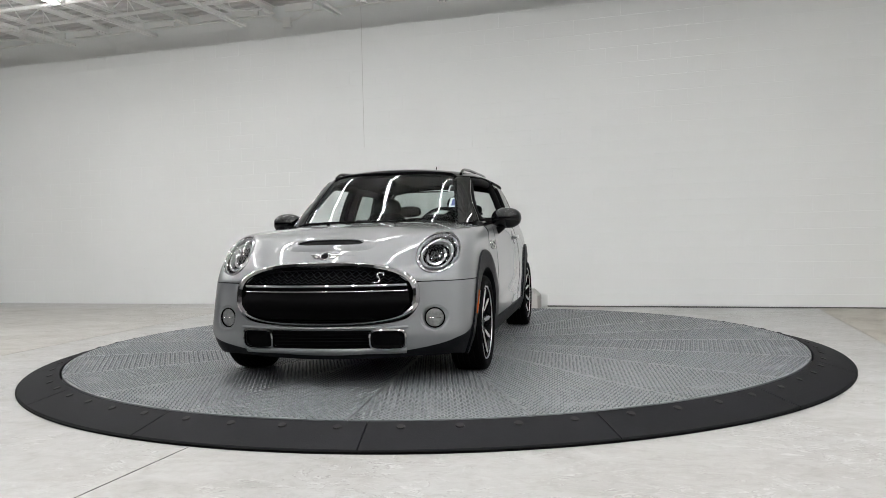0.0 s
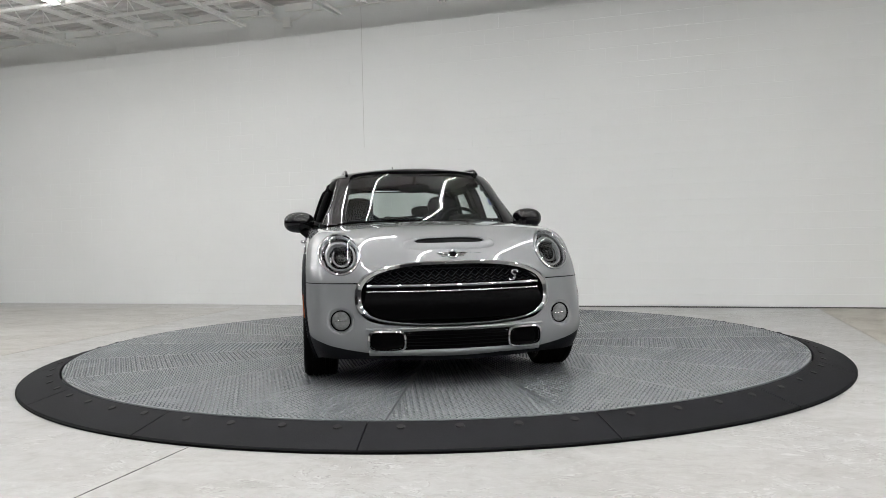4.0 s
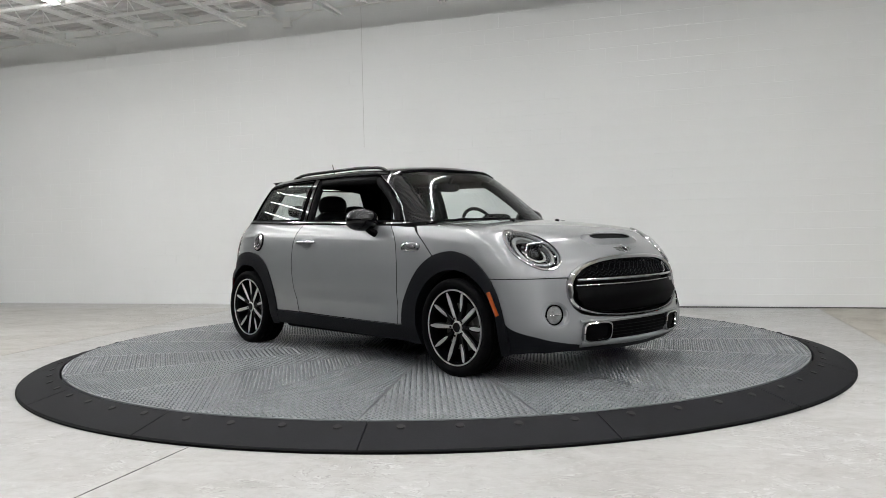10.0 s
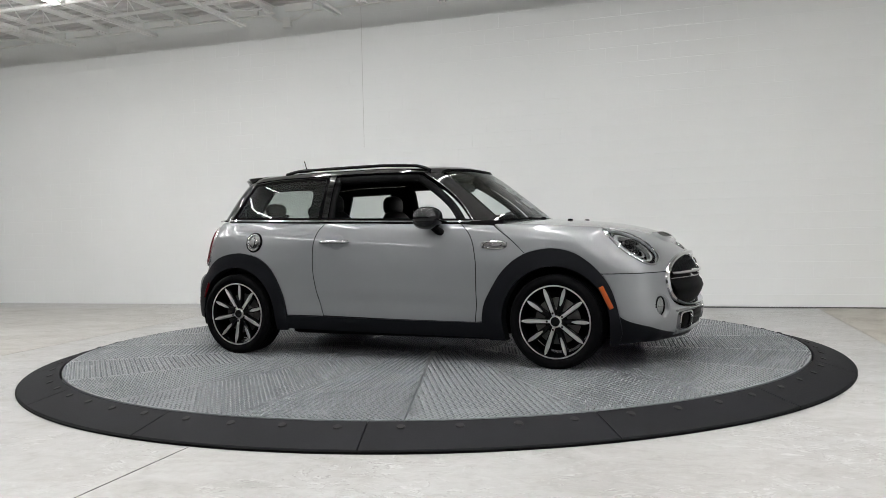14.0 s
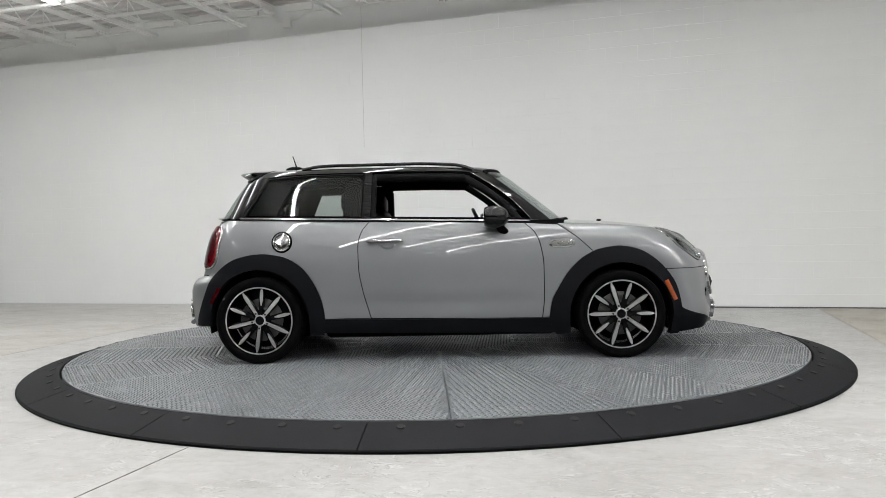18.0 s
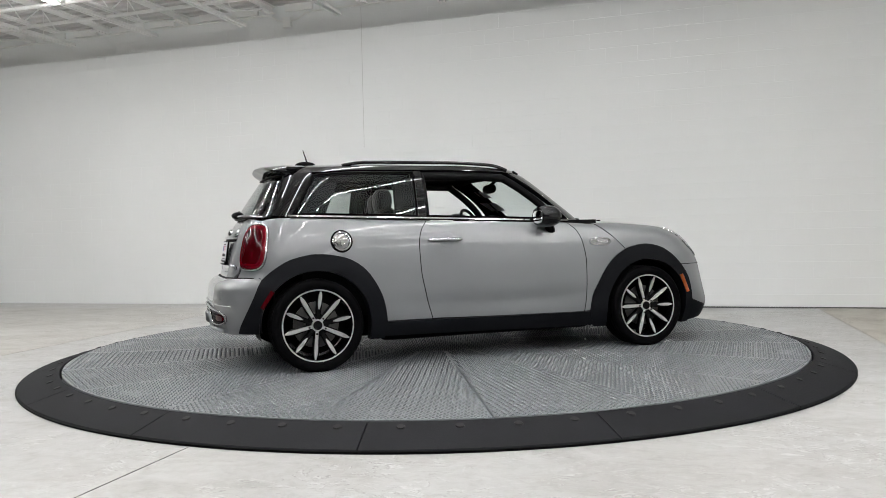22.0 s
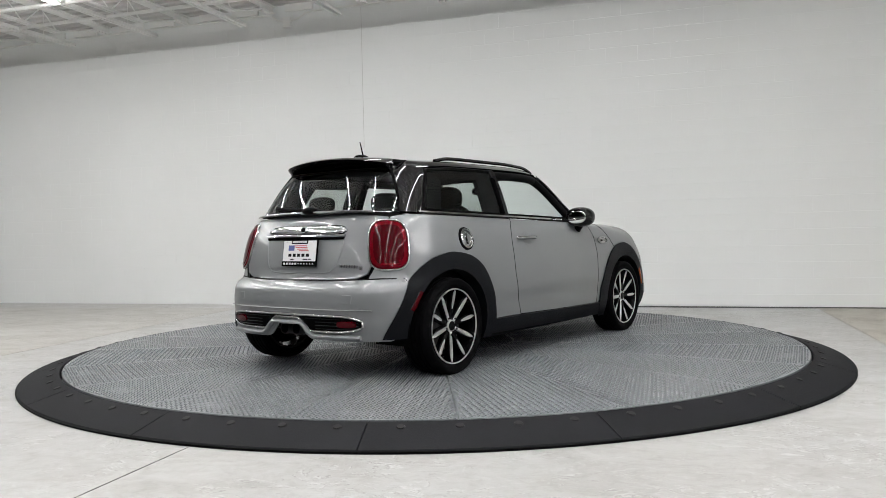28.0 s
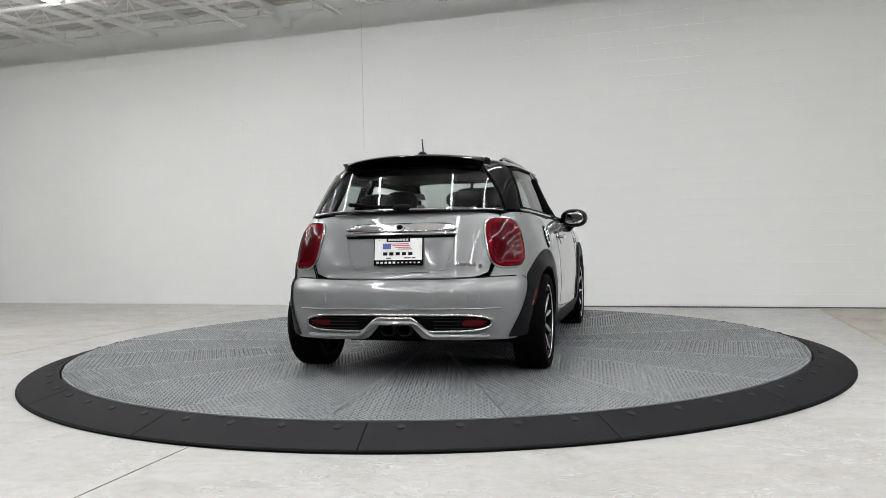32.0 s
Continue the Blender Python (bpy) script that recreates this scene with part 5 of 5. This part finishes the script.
clean("scoop_slot", *rings(f_low, on_hood(1.801), [(0.206, 0.031, 3), (0.19, 0.024, 3)], [0.0135, 0.008], 48), DARK, scoop)
for sy in (-0.235, 0.235):
    x = 1.20
    V, F = ellipsoid(above(f_low, np.array([[x, sy]]))[0] + np.array([0, 0, 0.004]), (0.020, 0.012, 0.008), 8, 12)
    clean("washer_jet", V, F, DARK, bonnet)

# headlamps
hm_full = on_front(-HEAD[0], HEAD[1])


def hm(uv):
    return hm_full(uv * np.array([0.90, 0.95]))


V, F = rings(f_low, hm, [(0.131, 0.126, 2), (0.1285, 0.1235, 2), (0.1225, 0.1155, 2), (0.119, 0.112, 2)], [-0.004, 0.008, 0.010, -0.012], 56, cap=False)
heads = clean("headlamp", V, F, CHROME, shell, "round headlamp with a chrome ring", mirror=True)
V, F = rings(f_low, hm, [(0.120, 0.113, 2), (0.114, 0.107, 2), (0.09, 0.086, 2), (0.05, 0.05, 2)], [-0.010, -0.030, -0.062, -0.075], 48)
clean("lamp_bowl", V, F, GLOSSBLACK, tuple(heads), mirror=True)
V, F = rings(f_low, hm, [(0.100, 0.094, 2), (0.098, 0.092, 2), (0.084, 0.079, 2), (0.082, 0.077, 2)], [-0.040, -0.014, -0.014, -0.040], 48, cap=False)
clean("running_light_ring", V, F, FOGLENS, tuple(heads), "pale light ring", mirror=True)
hc = hm(np.zeros((1, 2)))[0]
hn = outward(f_low, hc[None])[0]
V, F = ellipsoid(hc - hn * 0.055, (0.040, 0.040, 0.040), 12, 20)
clean("projector", V, F, GLOSSBLACK, tuple(heads), mirror=True)
def ringlet(dy, dz, r0, r1, o):
    return rings(f_low, on_front(-HEAD[0] + dy, HEAD[1] + dz), [(r0, r0, 2), (r0 * 0.97, r0 * 0.97, 2), (r1 * 1.03, r1 * 1.03, 2), (r1, r1, 2)], [o - 0.02, o, o, o - 0.02], 32, cap=False)
clean("projector_ring", *ringlet(0.0, 0.0, 0.056, 0.042, -0.030), CHROME, tuple(heads), mirror=True)
V, F = rings(f_low, hm, [(0.078, 0.026, 3), (0.074, 0.022, 3)], [-0.058, -0.040], 28)
V[:, 2] -= 0.056
clean("indicator_strip", V, F, GLOSSBLACK, tuple(heads), mirror=True)
V, F = rings(f_low, hm, [(0.060, 0.018, 3), (0.056, 0.014, 3)], [-0.058, -0.042], 28)
V[:, 2] += 0.062
clean("reflector_strip", V, F, GLOSSBLACK, tuple(heads), mirror=True)
V, F = rings(f_low, hm, [(0.1205, 0.1135, 2), (0.095, 0.09, 2), (0.05, 0.05, 2)], [0.004, 0.010, 0.014], 48)
clean("lens", V, F, LENS, tuple(heads), "clear lens", mirror=True)

# fog lamps, lower intake with its two bright bezels
fm = on_front(-FOG[0], FOG[1])
a36 = np.linspace(0, 2 * pi, 40, endpoint=False)
FN = np.array([0.955, -0.295, 0.0])
FC = np.array([1.866, -FOG[0] + 0.002, FOG[1]])
FU = np.array([0.295, 0.955, 0.0])
def fog_loop(r, depth):
    return FC + FN * depth + r * (np.cos(a36)[:, None] * FU + np.sin(a36)[:, None] * np.array([0, 0, 1.0]))
lip0 = fm(np.stack([0.078 * np.cos(a36), 0.076 * np.sin(a36)], 1))
lip0 = lip0 + outward(f_low, lip0) * 0.002
lip1 = fm(np.stack([0.071 * np.cos(a36), 0.069 * np.sin(a36)], 1))
dish = np.concatenate([lip0, lip1, 0.5 * (lip1 + fog_loop(0.060, 0)), fog_loop(0.0585, 0.0)])
fogs = clean("fog_lamp", dish, grid_faces(4, 40, closed=True), PAINT, shell, "round fog lamp sunk in the bumper", mirror=True)
clean("fog_ring", np.concatenate([fog_loop(0.060, -0.004), fog_loop(0.059, 0.008), fog_loop(0.053, 0.009), fog_loop(0.051, 0.0)]), grid_faces(4, 40, closed=True), DARK, tuple(fogs), "black ring", mirror=True)
lens = np.concatenate([fog_loop(r, d) for r, d in ((0.052, 0.002), (0.045, 0.006), (0.03, 0.009), (0.015, 0.010), (0.001, 0.0102))])
clean("fog_lens", lens, grid_faces(5, 40, closed=True), FOGLENS, tuple(fogs), "pale ribbed lens", mirror=True)
clean("fog_rib", *tube([FC + FN * 0.011 + FU * u for u in (-0.035, 0.0, 0.035)], 0.003, 6), SATIN, tuple(fogs), mirror=True)
V, F = rings(f_low, on_front(0, 0.285), [(0.47, 0.052, 6), (0.465, 0.048, 6)], [0.0015, 0.003], 72)
intake = clean("lower_intake", V, F, DARK, shell, "black mesh lower intake")[0]
for r in range(4):
    V, F = tube(front_line(-0.29, 0.29, 0.255 + 0.019 * r, 40, 0.003), 0.0028, 4)
    clean("intake_bar", V, F, DARK, intake)
V, F = rings(f_low, on_front(-0.388, 0.286), [(0.104, 0.058, 4.5), (0.102, 0.056, 4.5), (0.093, 0.048, 4.5), (0.091, 0.046, 4.5)], [-0.002, 0.022, 0.024, 0.002], 48, cap=False)
bez = clean("intake_bezel", V, F, CHROME, shell, "chrome-framed brake duct", mirror=True)
V, F = rings(f_low, on_front(-0.388, 0.286), [(0.091, 0.046, 4.5), (0.08, 0.036, 4.5)], [0.008, 0.002], 40)
clean("duct", V, F, DARK, tuple(bez), mirror=True)
V, F = tube(front_line(-0.485, 0.485, 0.213, 50, -0.010), 0.026, 14, flat=0.8)
clean("chin", V, F, PAINT, shell, "silver-white chin bar")
V, F = tube(front_line(-0.50, 0.50, 0.350, 50, 0.006), 0.012, 8, flat=0.7)
clean("intake_brow", V, F, PAINT, shell)

# ---- tail ----
def on_tail(a0, z0):
    return lambda uv: round_at(f_low, np.stack([a0 + np.degrees(uv[:, 0] / 0.88), z0 + uv[:, 1]], 1), -1.0, -1)
tm = on_tail(45.6, 0.812)
V, F = rings(f_low, tm, [(0.122, 0.154, 3.4), (0.120, 0.152, 3.4), (0.112, 0.144, 3.4), (0.110, 0.142, 3.4)], [-0.003, 0.010, 0.013, 0.004], 56, cap=False)
tails = clean("tail_lamp", V, F, SATIN, shell, "red tail lamp in a chrome frame", mirror=True)
V, F = rings(f_low, tm, [(0.111, 0.143, 3.4), (0.104, 0.135, 3.4), (0.06, 0.08, 3)], [0.006, 0.016, 0.018], 48)
clean("tail_lens", V, F, REDLENS, tuple(tails), "glossy red lens", mirror=True)
V, F = rings(f_low, tm, [(0.086, 0.116, 3.4), (0.084, 0.114, 3.4), (0.05, 0.07, 3)], [0.0158, 0.0190, 0.0205], 40)
clean("lens_core", V, F, DARKRED, tuple(tails), mirror=True)
V, F = rings(f_low, on_tail(45.6, 0.697), [(0.070, 0.010, 4), (0.066, 0.007, 4)], [0.014, 0.020], 24)
clean("reverse_lens", V, F, REDLENS, tuple(tails), mirror=True)

bar = clean("tailgate_trim", *rings(f_low, on_rear(0, 0.905), [(0.358, 0.036, 5), (0.350, 0.030, 5), (0.335, 0.020, 5)], [-0.001, 0.016, 0.022], 64), CHROME, tailgate, "bright grip moulding")[0]
yb = np.linspace(-0.352, 0.352, 40)
P = behind(f_low, np.stack([yb, 0 * yb + 0.876], 1)) + np.array([-0.020, 0, 0]) * (1 - 0.6 * (np.abs(yb) / 0.352) ** 10)[:, None]
clean("trim_strip", *tube(P, 0.010, 8), CHROME, bar, "chrome strip")
P = behind(f_low, np.stack([yb * 0.98, 0 * yb + 0.862], 1)) + np.array([-0.004, 0, 0])
clean("grip_shadow", *tube(P, 0.012, 6), DARK, bar)
clean("rear_emblem", *rings(f_low, on_rear(0, 0.906), [(0.034, 0.022, 2), (0.032, 0.020, 2), (0.02, 0.014, 2)], [0.018, 0.030, 0.030], 28), CHROME, tailgate, "small winged emblem")
clean("emblem_core", *rings(f_low, on_rear(0, 0.906), [(0.021, 0.015, 2), (0.018, 0.013, 2)], [0.028, 0.033], 20), DARK, tailgate)
for k in range(7):
    clean("model_letter", *rings(f_low, on_rear(-0.352 - 0.019 * k, 0.690 - 0.001 * k), [(0.0075, 0.010, 4), (0.007, 0.009, 4)], [0.0, 0.005], 12), CHROME, tailgate)
clean("model_letter", *rings(f_low, on_rear(-0.497, 0.676), [(0.010, 0.012, 3), (0.009, 0.011, 3)], [0.0, 0.006], 12), CHROME, tailgate)

rec = [(-0.345, 0.860), (-0.335, 0.78), (-0.305, 0.690), (-0.26, 0.655), (-0.15, 0.645), (0, 0.643), (0.15, 0.645), (0.26, 0.655), (0.305, 0.690), (0.335, 0.78), (0.345, 0.860)]
P = behind(f_low, smoothline(rec, 60))
clean("plate_recess_edge", *tube(P, 0.0035, 6), PAINT, tailgate)
# plate holder with a dealer's card: words stand as plain bars



PM = Matrix.Translation(CAR_AT + Vector((-1.744, 0.0, 0.770))) @ Matrix.Rotation(radians(9.0), 4, "Y")
def plate_box(name, w, h, t, y, z, mat, par, lab="", x=0.0, bev=0.003):
    bm = bmesh.new()
    box(bm, (t, w, h), (x, y, z), bevel=bev)
    bmesh.ops.transform(bm, matrix=PM, verts=bm.verts)
    return part(name, bm, mat, par, lab)
holder = plate_box("plate_holder", 0.312, 0.168, 0.012, 0, 0, DARK, tailgate, "black plate frame")
plate_box("plate_card", 0.300, 0.158, 0.006, 0, 0.0, WHITEPL, holder, "white dealer card with plain printed bars", -0.006, 0.004)
plate_box("frame_tab", 0.150, 0.026, 0.004, 0, 0.071, DARK, holder, "", -0.0085, 0.001)
plate_box("frame_strip", 0.304, 0.032, 0.004, 0, -0.068, DARK, holder, "", -0.0085, 0.001)
plate_box("flag_field", 0.052, 0.034, 0.003, 0.072, 0.032, BLUEINK, holder, "", -0.0095, 0.0)
for k in range(4):
    plate_box("flag_stripe", 0.118 - 0.010 * k, 0.0048, 0.003, -0.006 - 0.012 * k, 0.046 - 0.0105 * k, REDINK, holder, "", -0.0088, 0.0)
for k in range(5):
    plate_box("print_bar", 0.026, 0.019, 0.003, 0.082 - 0.040 * k, -0.014, PLASTIC, holder, "", -0.0092, 0.0)
for y0, w in ((0.06, 0.03), (-0.06, 0.04), (-0.10, 0.02)):
    plate_box("print_bar", w, 0.006, 0.003, y0, -0.040, PLASTIC, holder, "", -0.0092, 0.0)
for k in range(7):
    plate_box("frame_print", 0.013, 0.013, 0.002, 0.056 - 0.0187 * k, 0.071, WHITEPL, holder, "", -0.0102, 0.0)
for k in range(11):
    plate_box("frame_print", 0.016 if k < 5 else 0.011, 0.012 if k < 5 else 0.007, 0.002, 0.128 - 0.026 * k, -0.068, WHITEPL, holder, "", -0.0102, 0.0)
for sy in (-0.12, 0.12):
    plate_box("screw", 0.012, 0.012, 0.006, sy, 0.070, CHROME, holder, "", -0.006, 0.003)

# bumper insert, reflectors, twin pipes
y = np.linspace(-0.575, 0.575, 81)
hump = np.clip((0.215 - np.abs(y)) / 0.12, 0, 1)
hump = hump * hump * (3 - 2 * hump)
e6 = (np.abs(y) / 0.575) ** 10
zt, zb = 0.398 - 0.030 * e6, 0.300 + 0.078 * hump + 0.035 * e6
Pt, Pb = behind(f_low, np.stack([y, zt], 1)), behind(f_low, np.stack([y, zb], 1))
ins = np.stack([Pt, 0.5 * (Pt + Pb), Pb])
ins = snap(f_low, ins, 0.003)
insert = finish("bumper_insert", ins.reshape(-1, 3), grid_faces(3, 81), DARK, rear_bumper, "black mesh insert in the rear bumper")
loop = np.concatenate([ins[0], ins[2, ::-1]])
clean("insert_frame", *tube(loop + np.array([-0.006, 0, 0]), 0.0085, 8, closed=True), SATIN, insert, "satin silver frame")
for r in range(4):
    z = 0.318 + 0.020 * r
    for a, b2 in ((0.24 if r < 3 else 0.16, 0.55), ):
        for sgn in (-1, 1):
            yy = np.linspace(a, b2, 16) * sgn
            P = behind(f_low, np.stack([yy, 0 * yy + z], 1)) + np.array([-0.006, 0, 0])
            clean("insert_bar", *tube(P, 0.003, 4), PLASTIC, insert)
V, F = rings(f_low, on_rear(-0.472, 0.350), [(0.066, 0.022, 4), (0.062, 0.018, 4)], [0.002, 0.014], 28)
clean("fog_reflector", V, F, DARKRED, rear_bumper, "red rear reflector", mirror=True)
yb2 = np.linspace(-0.56, 0.56, 61)
hb = np.clip((0.235 - np.abs(yb2)) / 0.12, 0, 1)
hb = hb * hb * (3 - 2 * hb)
P = behind(f_low, np.stack([yb2, 0.272 + 0.078 * hb], 1)) + np.array([-0.012, 0, 0])
clean("bumper_blade", *tube(P, 0.019, 8, flat=0.8), PAINT, rear_bumper, "silver-white lower blade")
P = behind(f_low, np.stack([yb2 * 1.12, 0 * yb2 + 0.432], 1)) + np.array([-0.004, 0, 0])
clean("bumper_ridge", *tube(P, 0.006, 8, flat=0.7), PAINT, rear_bumper)
V, F = rings(f_low, on_rear(0, 0.300), [(0.185, 0.075, 4), (0.17, 0.06, 4)], [-0.085, -0.09], 40)
clean("exhaust_bay", V, F, DARK, rear_bumper)
for sy in (-0.052, 0.052):
    V, F = tube([(-1.70, sy, 0.292), (-1.845, sy, 0.306)], 0.037, 20)
    F = F[:-2]
    pipe = clean("exhaust_pipe", V, F, PIPE, car, "twin exhaust tailpipe")[0]
    V, F = tube([(-1.70, sy, 0.292), (-1.841, sy, 0.306)], 0.032, 20)
    clean("pipe_bore", V, F[:-1], DARK, pipe)
for sgn in (-1, 1):
    V, F = rings(f_low, on_rear(sgn * 0.475, 0.497), [(0.034, 0.026, 8), (0.0325, 0.0245, 8)], [0.0, 0.0022], 28)
    clean("tow_cover", V, F, PAINT, rear_bumper)

# wipers
V, F = tube(snap(f_cab, np.array([(-1.63, 0.02, 1.035), (-1.62, 0.20, 1.040), (-1.58, 0.36, 1.055)]), 0.016), 0.013, 8)
clean("rear_wiper", V, F, DARK, hatch_pane, "black rear wiper")
V, F = ellipsoid(snap(f_cab, np.array([[-1.64, 0.0, 1.030]]), 0.026)[0], (0.044, 0.062, 0.027))
clean("wiper_boss", V, F, DARK, hatch_pane)
for pts in (((0.93, 0.45, 0.965), (0.955, 0.15, 0.975), (0.95, -0.20, 0.978)), ((0.945, -0.10, 0.966), (0.90, -0.42, 0.975), (0.83, -0.62, 0.985))):
    V, F = tube(snap(f_cab, smoothline(pts, 10), 0.014), 0.007, 6)
    clean("wiper", V, F, DARK, screen, "black windscreen wiper")
    V, F = ellipsoid(snap(f_cab, np.array([pts[0]]), 0.012)[0] + np.array([0.02, 0, 0]), (0.022, 0.022, 0.018))
    clean("wiper_pivot", V, F, DARK, screen)

# ---- inside the cabin ----
def tub():
    bm = bmesh.new()
    box(bm, (2.30, 1.40, 0.03), (-0.27, 0, 0.345))
    for s in (-1, 1):
        box(bm, (2.20, 0.03, 0.62), (-0.22, s * 0.710, 0.645))
    box(bm, (0.03, 1.40, 0.60), (0.88, 0, 0.63))
    box(bm, (0.03, 1.20, 0.62), (-1.47, 0, 0.655))
    bmesh.ops.translate(bm, verts=bm.verts, vec=CAR_AT)
    return bm
part("cabin_tub", tub(), CABIN, car, "black door cards and floor")
V, F = tube(smoothline([(0.70, -0.66, 0.93), (0.72, -0.3, 0.955), (0.72, 0.0, 0.955), (0.72, 0.36, 0.965), (0.70, 0.66, 0.93)], 24), 0.13, 14, flat=0.42)
V[:, 0] = 0.72 + (V[:, 0] - 0.72) * 1.7
V[:, 2] -= 0.045
dash = clean("dashboard", V, F, CABIN, car, "black dashboard")[0]
V, F = ellipsoid((0.50, 0, 0.86), (0.06, 0.13, 0.13), 12, 20, 3)
clean("centre_dial", V, F, GLOSSBLACK, dash)
V, F = ellipsoid((0.50, 0.36, 0.985), (0.09, 0.12, 0.035), 10, 18, 2.5)
clean("cluster_hood", V, F, CABIN, dash)
a = np.linspace(0, 2 * pi, 36, endpoint=False)
ct, st = cos(radians(66)), sin(radians(66))
ringp = np.stack([0.33 - 0.185 * np.sin(a) * ct, 0.36 + 0.185 * np.cos(a), 0.90 + 0.185 * np.sin(a) * st], 1)
wheel_s = clean("steering_wheel", *tube(ringp, 0.014, 8, closed=True), LEATHER, car, "black leather steering wheel")[0]
V, F = ellipsoid((0.345, 0.36, 0.895), (0.035, 0.065, 0.055), 10, 16, 2.5)
clean("wheel_boss", V, F, CABIN, wheel_s)
for dy in (-1, 1):
    clean("wheel_spoke", *tube([(0.345, 0.36, 0.89), (0.335, 0.36 + dy * 0.18, 0.905)], 0.016, 6, flat=0.5), SATIN, wheel_s)
def seat(cx, cy, name, lab):
    V, F = ellipsoid((cx + 0.02, cy, 0.50), (0.27, 0.245, 0.10), 12, 22, 3)
    s = clean(name, V, F, LEATHER, car, lab)[0]
    V, F = ellipsoid((0, 0, 0), (0.085, 0.235, 0.33), 16, 22, 2.8)
    V = V @ np.array(Matrix.Rotation(radians(17), 3, "Y").to_3x3()) + np.array([cx - 0.29, cy, 0.765])
    clean("backrest", V, F, LEATHER, s)
    V, F = ellipsoid((cx - 0.385, cy, 1.120), (0.060, 0.130, 0.085), 12, 20, 2.6)
    clean("headrest", V, F, LEATHER, s)
    for dy in (-0.05, 0.05):
        clean("headrest_post", *tube([(cx - 0.365, cy + dy, 1.01), (cx - 0.38, cy + dy, 1.08)], 0.006, 6), CHROME, s)
seat(-0.285, -0.36, "front_seat", "black leather front seat, slid back")
seat(-0.13, 0.36, "front_seat", "black leather front seat behind the steering wheel")
V, F = ellipsoid((-0.98, 0, 0.56), (0.25, 0.62, 0.10), 12, 26, 3.5)
bench = clean("rear_seat", V, F, LEATHER, car, "black leather rear bench")[0]
V, F = ellipsoid((-1.27, 0, 0.80), (0.09, 0.60, 0.24), 12, 26, 3.5)
clean("backrest", V, F, LEATHER, bench)
for cy in (-0.30, 0.30):
    V, F = ellipsoid((-1.25, cy, 1.095), (0.045, 0.12, 0.055), 10, 18, 2.6)
    clean("headrest", V, F, LEATHER, bench)
V, F = ellipsoid((0.335, 0.0, 1.225), (0.022, 0.12, 0.036), 10, 20, 2.8)
rvm = clean("rear_view_mirror", V, F, DARK, car, "black interior mirror")[0]
clean("mirror_stalk", *tube([(0.34, 0, 1.25), (0.42, 0, 1.315)], 0.014, 8), DARK, rvm)
# papers inside the windscreen
for (py, pz, w, h, mt) in ((0.500, 1.205, 0.075, 0.055, WHITEPL), (0.545, 1.100, 0.105, 0.070, WHITEPL)):
    c = cast(f_cab, np.array([[0.1, py, pz]]), np.array([1.0, 0, 0]), off=-0.012)[0]
    P = np.array([(c[1] + dy, c[2] + dz) for dz in (-h / 2, h / 2) for dy in (-w / 2, w / 2)])
    Q = cast(f_cab, np.stack([0 * P[:, 0] + 0.1, P[:, 0], P[:, 1]], 1), np.array([1.0, 0, 0]), off=-0.010)
    st = finish("sticker", Q, [(0, 1, 3, 2)], mt, screen, "white paper sticker with plain printed blocks", smooth=False)
    R = Q.mean(0) + (Q - Q.mean(0)) * 0.72 + np.array([0.004, 0, 0])
    finish("print_block", R, [(0, 1, 3, 2)], BLUEINK if h > 0.06 else PLASTIC, st, smooth=False)


# ---- blocks of the wall: the nearest stretch block by block, the rest in one piece ----
BH, BL, JH, JV = 0.1893, 0.383, 0.0035, 0.0005
wall_n = bpy.data.objects["wall_north"]


def block_verts(w, h):
    return [(x, y, z) for y, i, k in ((0.0038, 0.0, 0.0), (0.0022, 0.0003, 0.0018)) for x, z in ((-w / 2 + i, -h / 2 + k), (w / 2 - i, -h / 2 + k), (w / 2 - i, h / 2 - k), (-w / 2 + i, h / 2 - k))]


BF = [(4, 5, 6, 7), (0, 1, 5, 4), (1, 2, 6, 5), (2, 3, 7, 6), (3, 0, 4, 7)]
shared = {}
rest_V, rest_F = [], []
near = 0
for r in range(23):
    z0, z1 = max(r * BH - 0.028, 0.018), min((r + 1) * BH - 0.028, TOP - 0.005)
    k = 0
    s = S0 + (BL / 2 if r % 2 else 0)
    edges = []
    while s < S1:
        edges.append(s)
        s += BL
    cutat = -2.272
    spans = []
    for a in edges:
        b = a + BL
        if a < cutat - 0.02 and b > cutat + 0.02:
            spans += [(a, cutat - 0.003), (cutat + 0.003, b)]
        else:
            spans.append((a, b))
    for a, b in spans:
        w, h, cx, cz = b - a - JV, z1 - z0 - JH, (a + b) / 2, (z0 + z1) / 2
        vs = block_verts(w, h)
        if 0.9 < cx < 4.4 and near < 300 and cz < 3.4:
            near += 1
            key = (round(w, 3), round(h, 3))
            if key not in shared:
                shared[key] = mesh("block", vs, BF, WALL, False)
            place("block", shared[key], wall_n, m=Matrix.Translation((cx, 0, cz)))
        else:
            n = len(rest_V)
            rest_V += [(x + cx, y, z + cz) for x, y, z in vs]
            rest_F += [tuple(i + n for i in q) for q in BF]
tagged(place("blocks_far", mesh("blocks_far", rest_V, rest_F, WALL, False), wall_n), kind="stuff")


# ---- what moves ----
def motions():
    """The deck and the car on it turn together, at a nearly steady five and a half degrees a second."""
    turns = [(0.0, -102.62), (2.0, -91.73), (4.0, -80.84), (6.0, -69.88), (8.0, -58.80), (10.0, -47.61), (12.0, -36.33), (14.0, -25.00), (16.0, -13.70), (18.0, -2.46), (20.0, 8.67), (22.0, 19.67), (24.0, 30.55), (26.0, 41.38), (28.0, 52.26), (30.0, 63.38), (32.0, 74.97)]
    rows = [(t, pose(0, 0, DECK_Z, 0, 0, a)) for t, a in turns]
    walk(deck, rows)
    walk(car, rows)


motions()
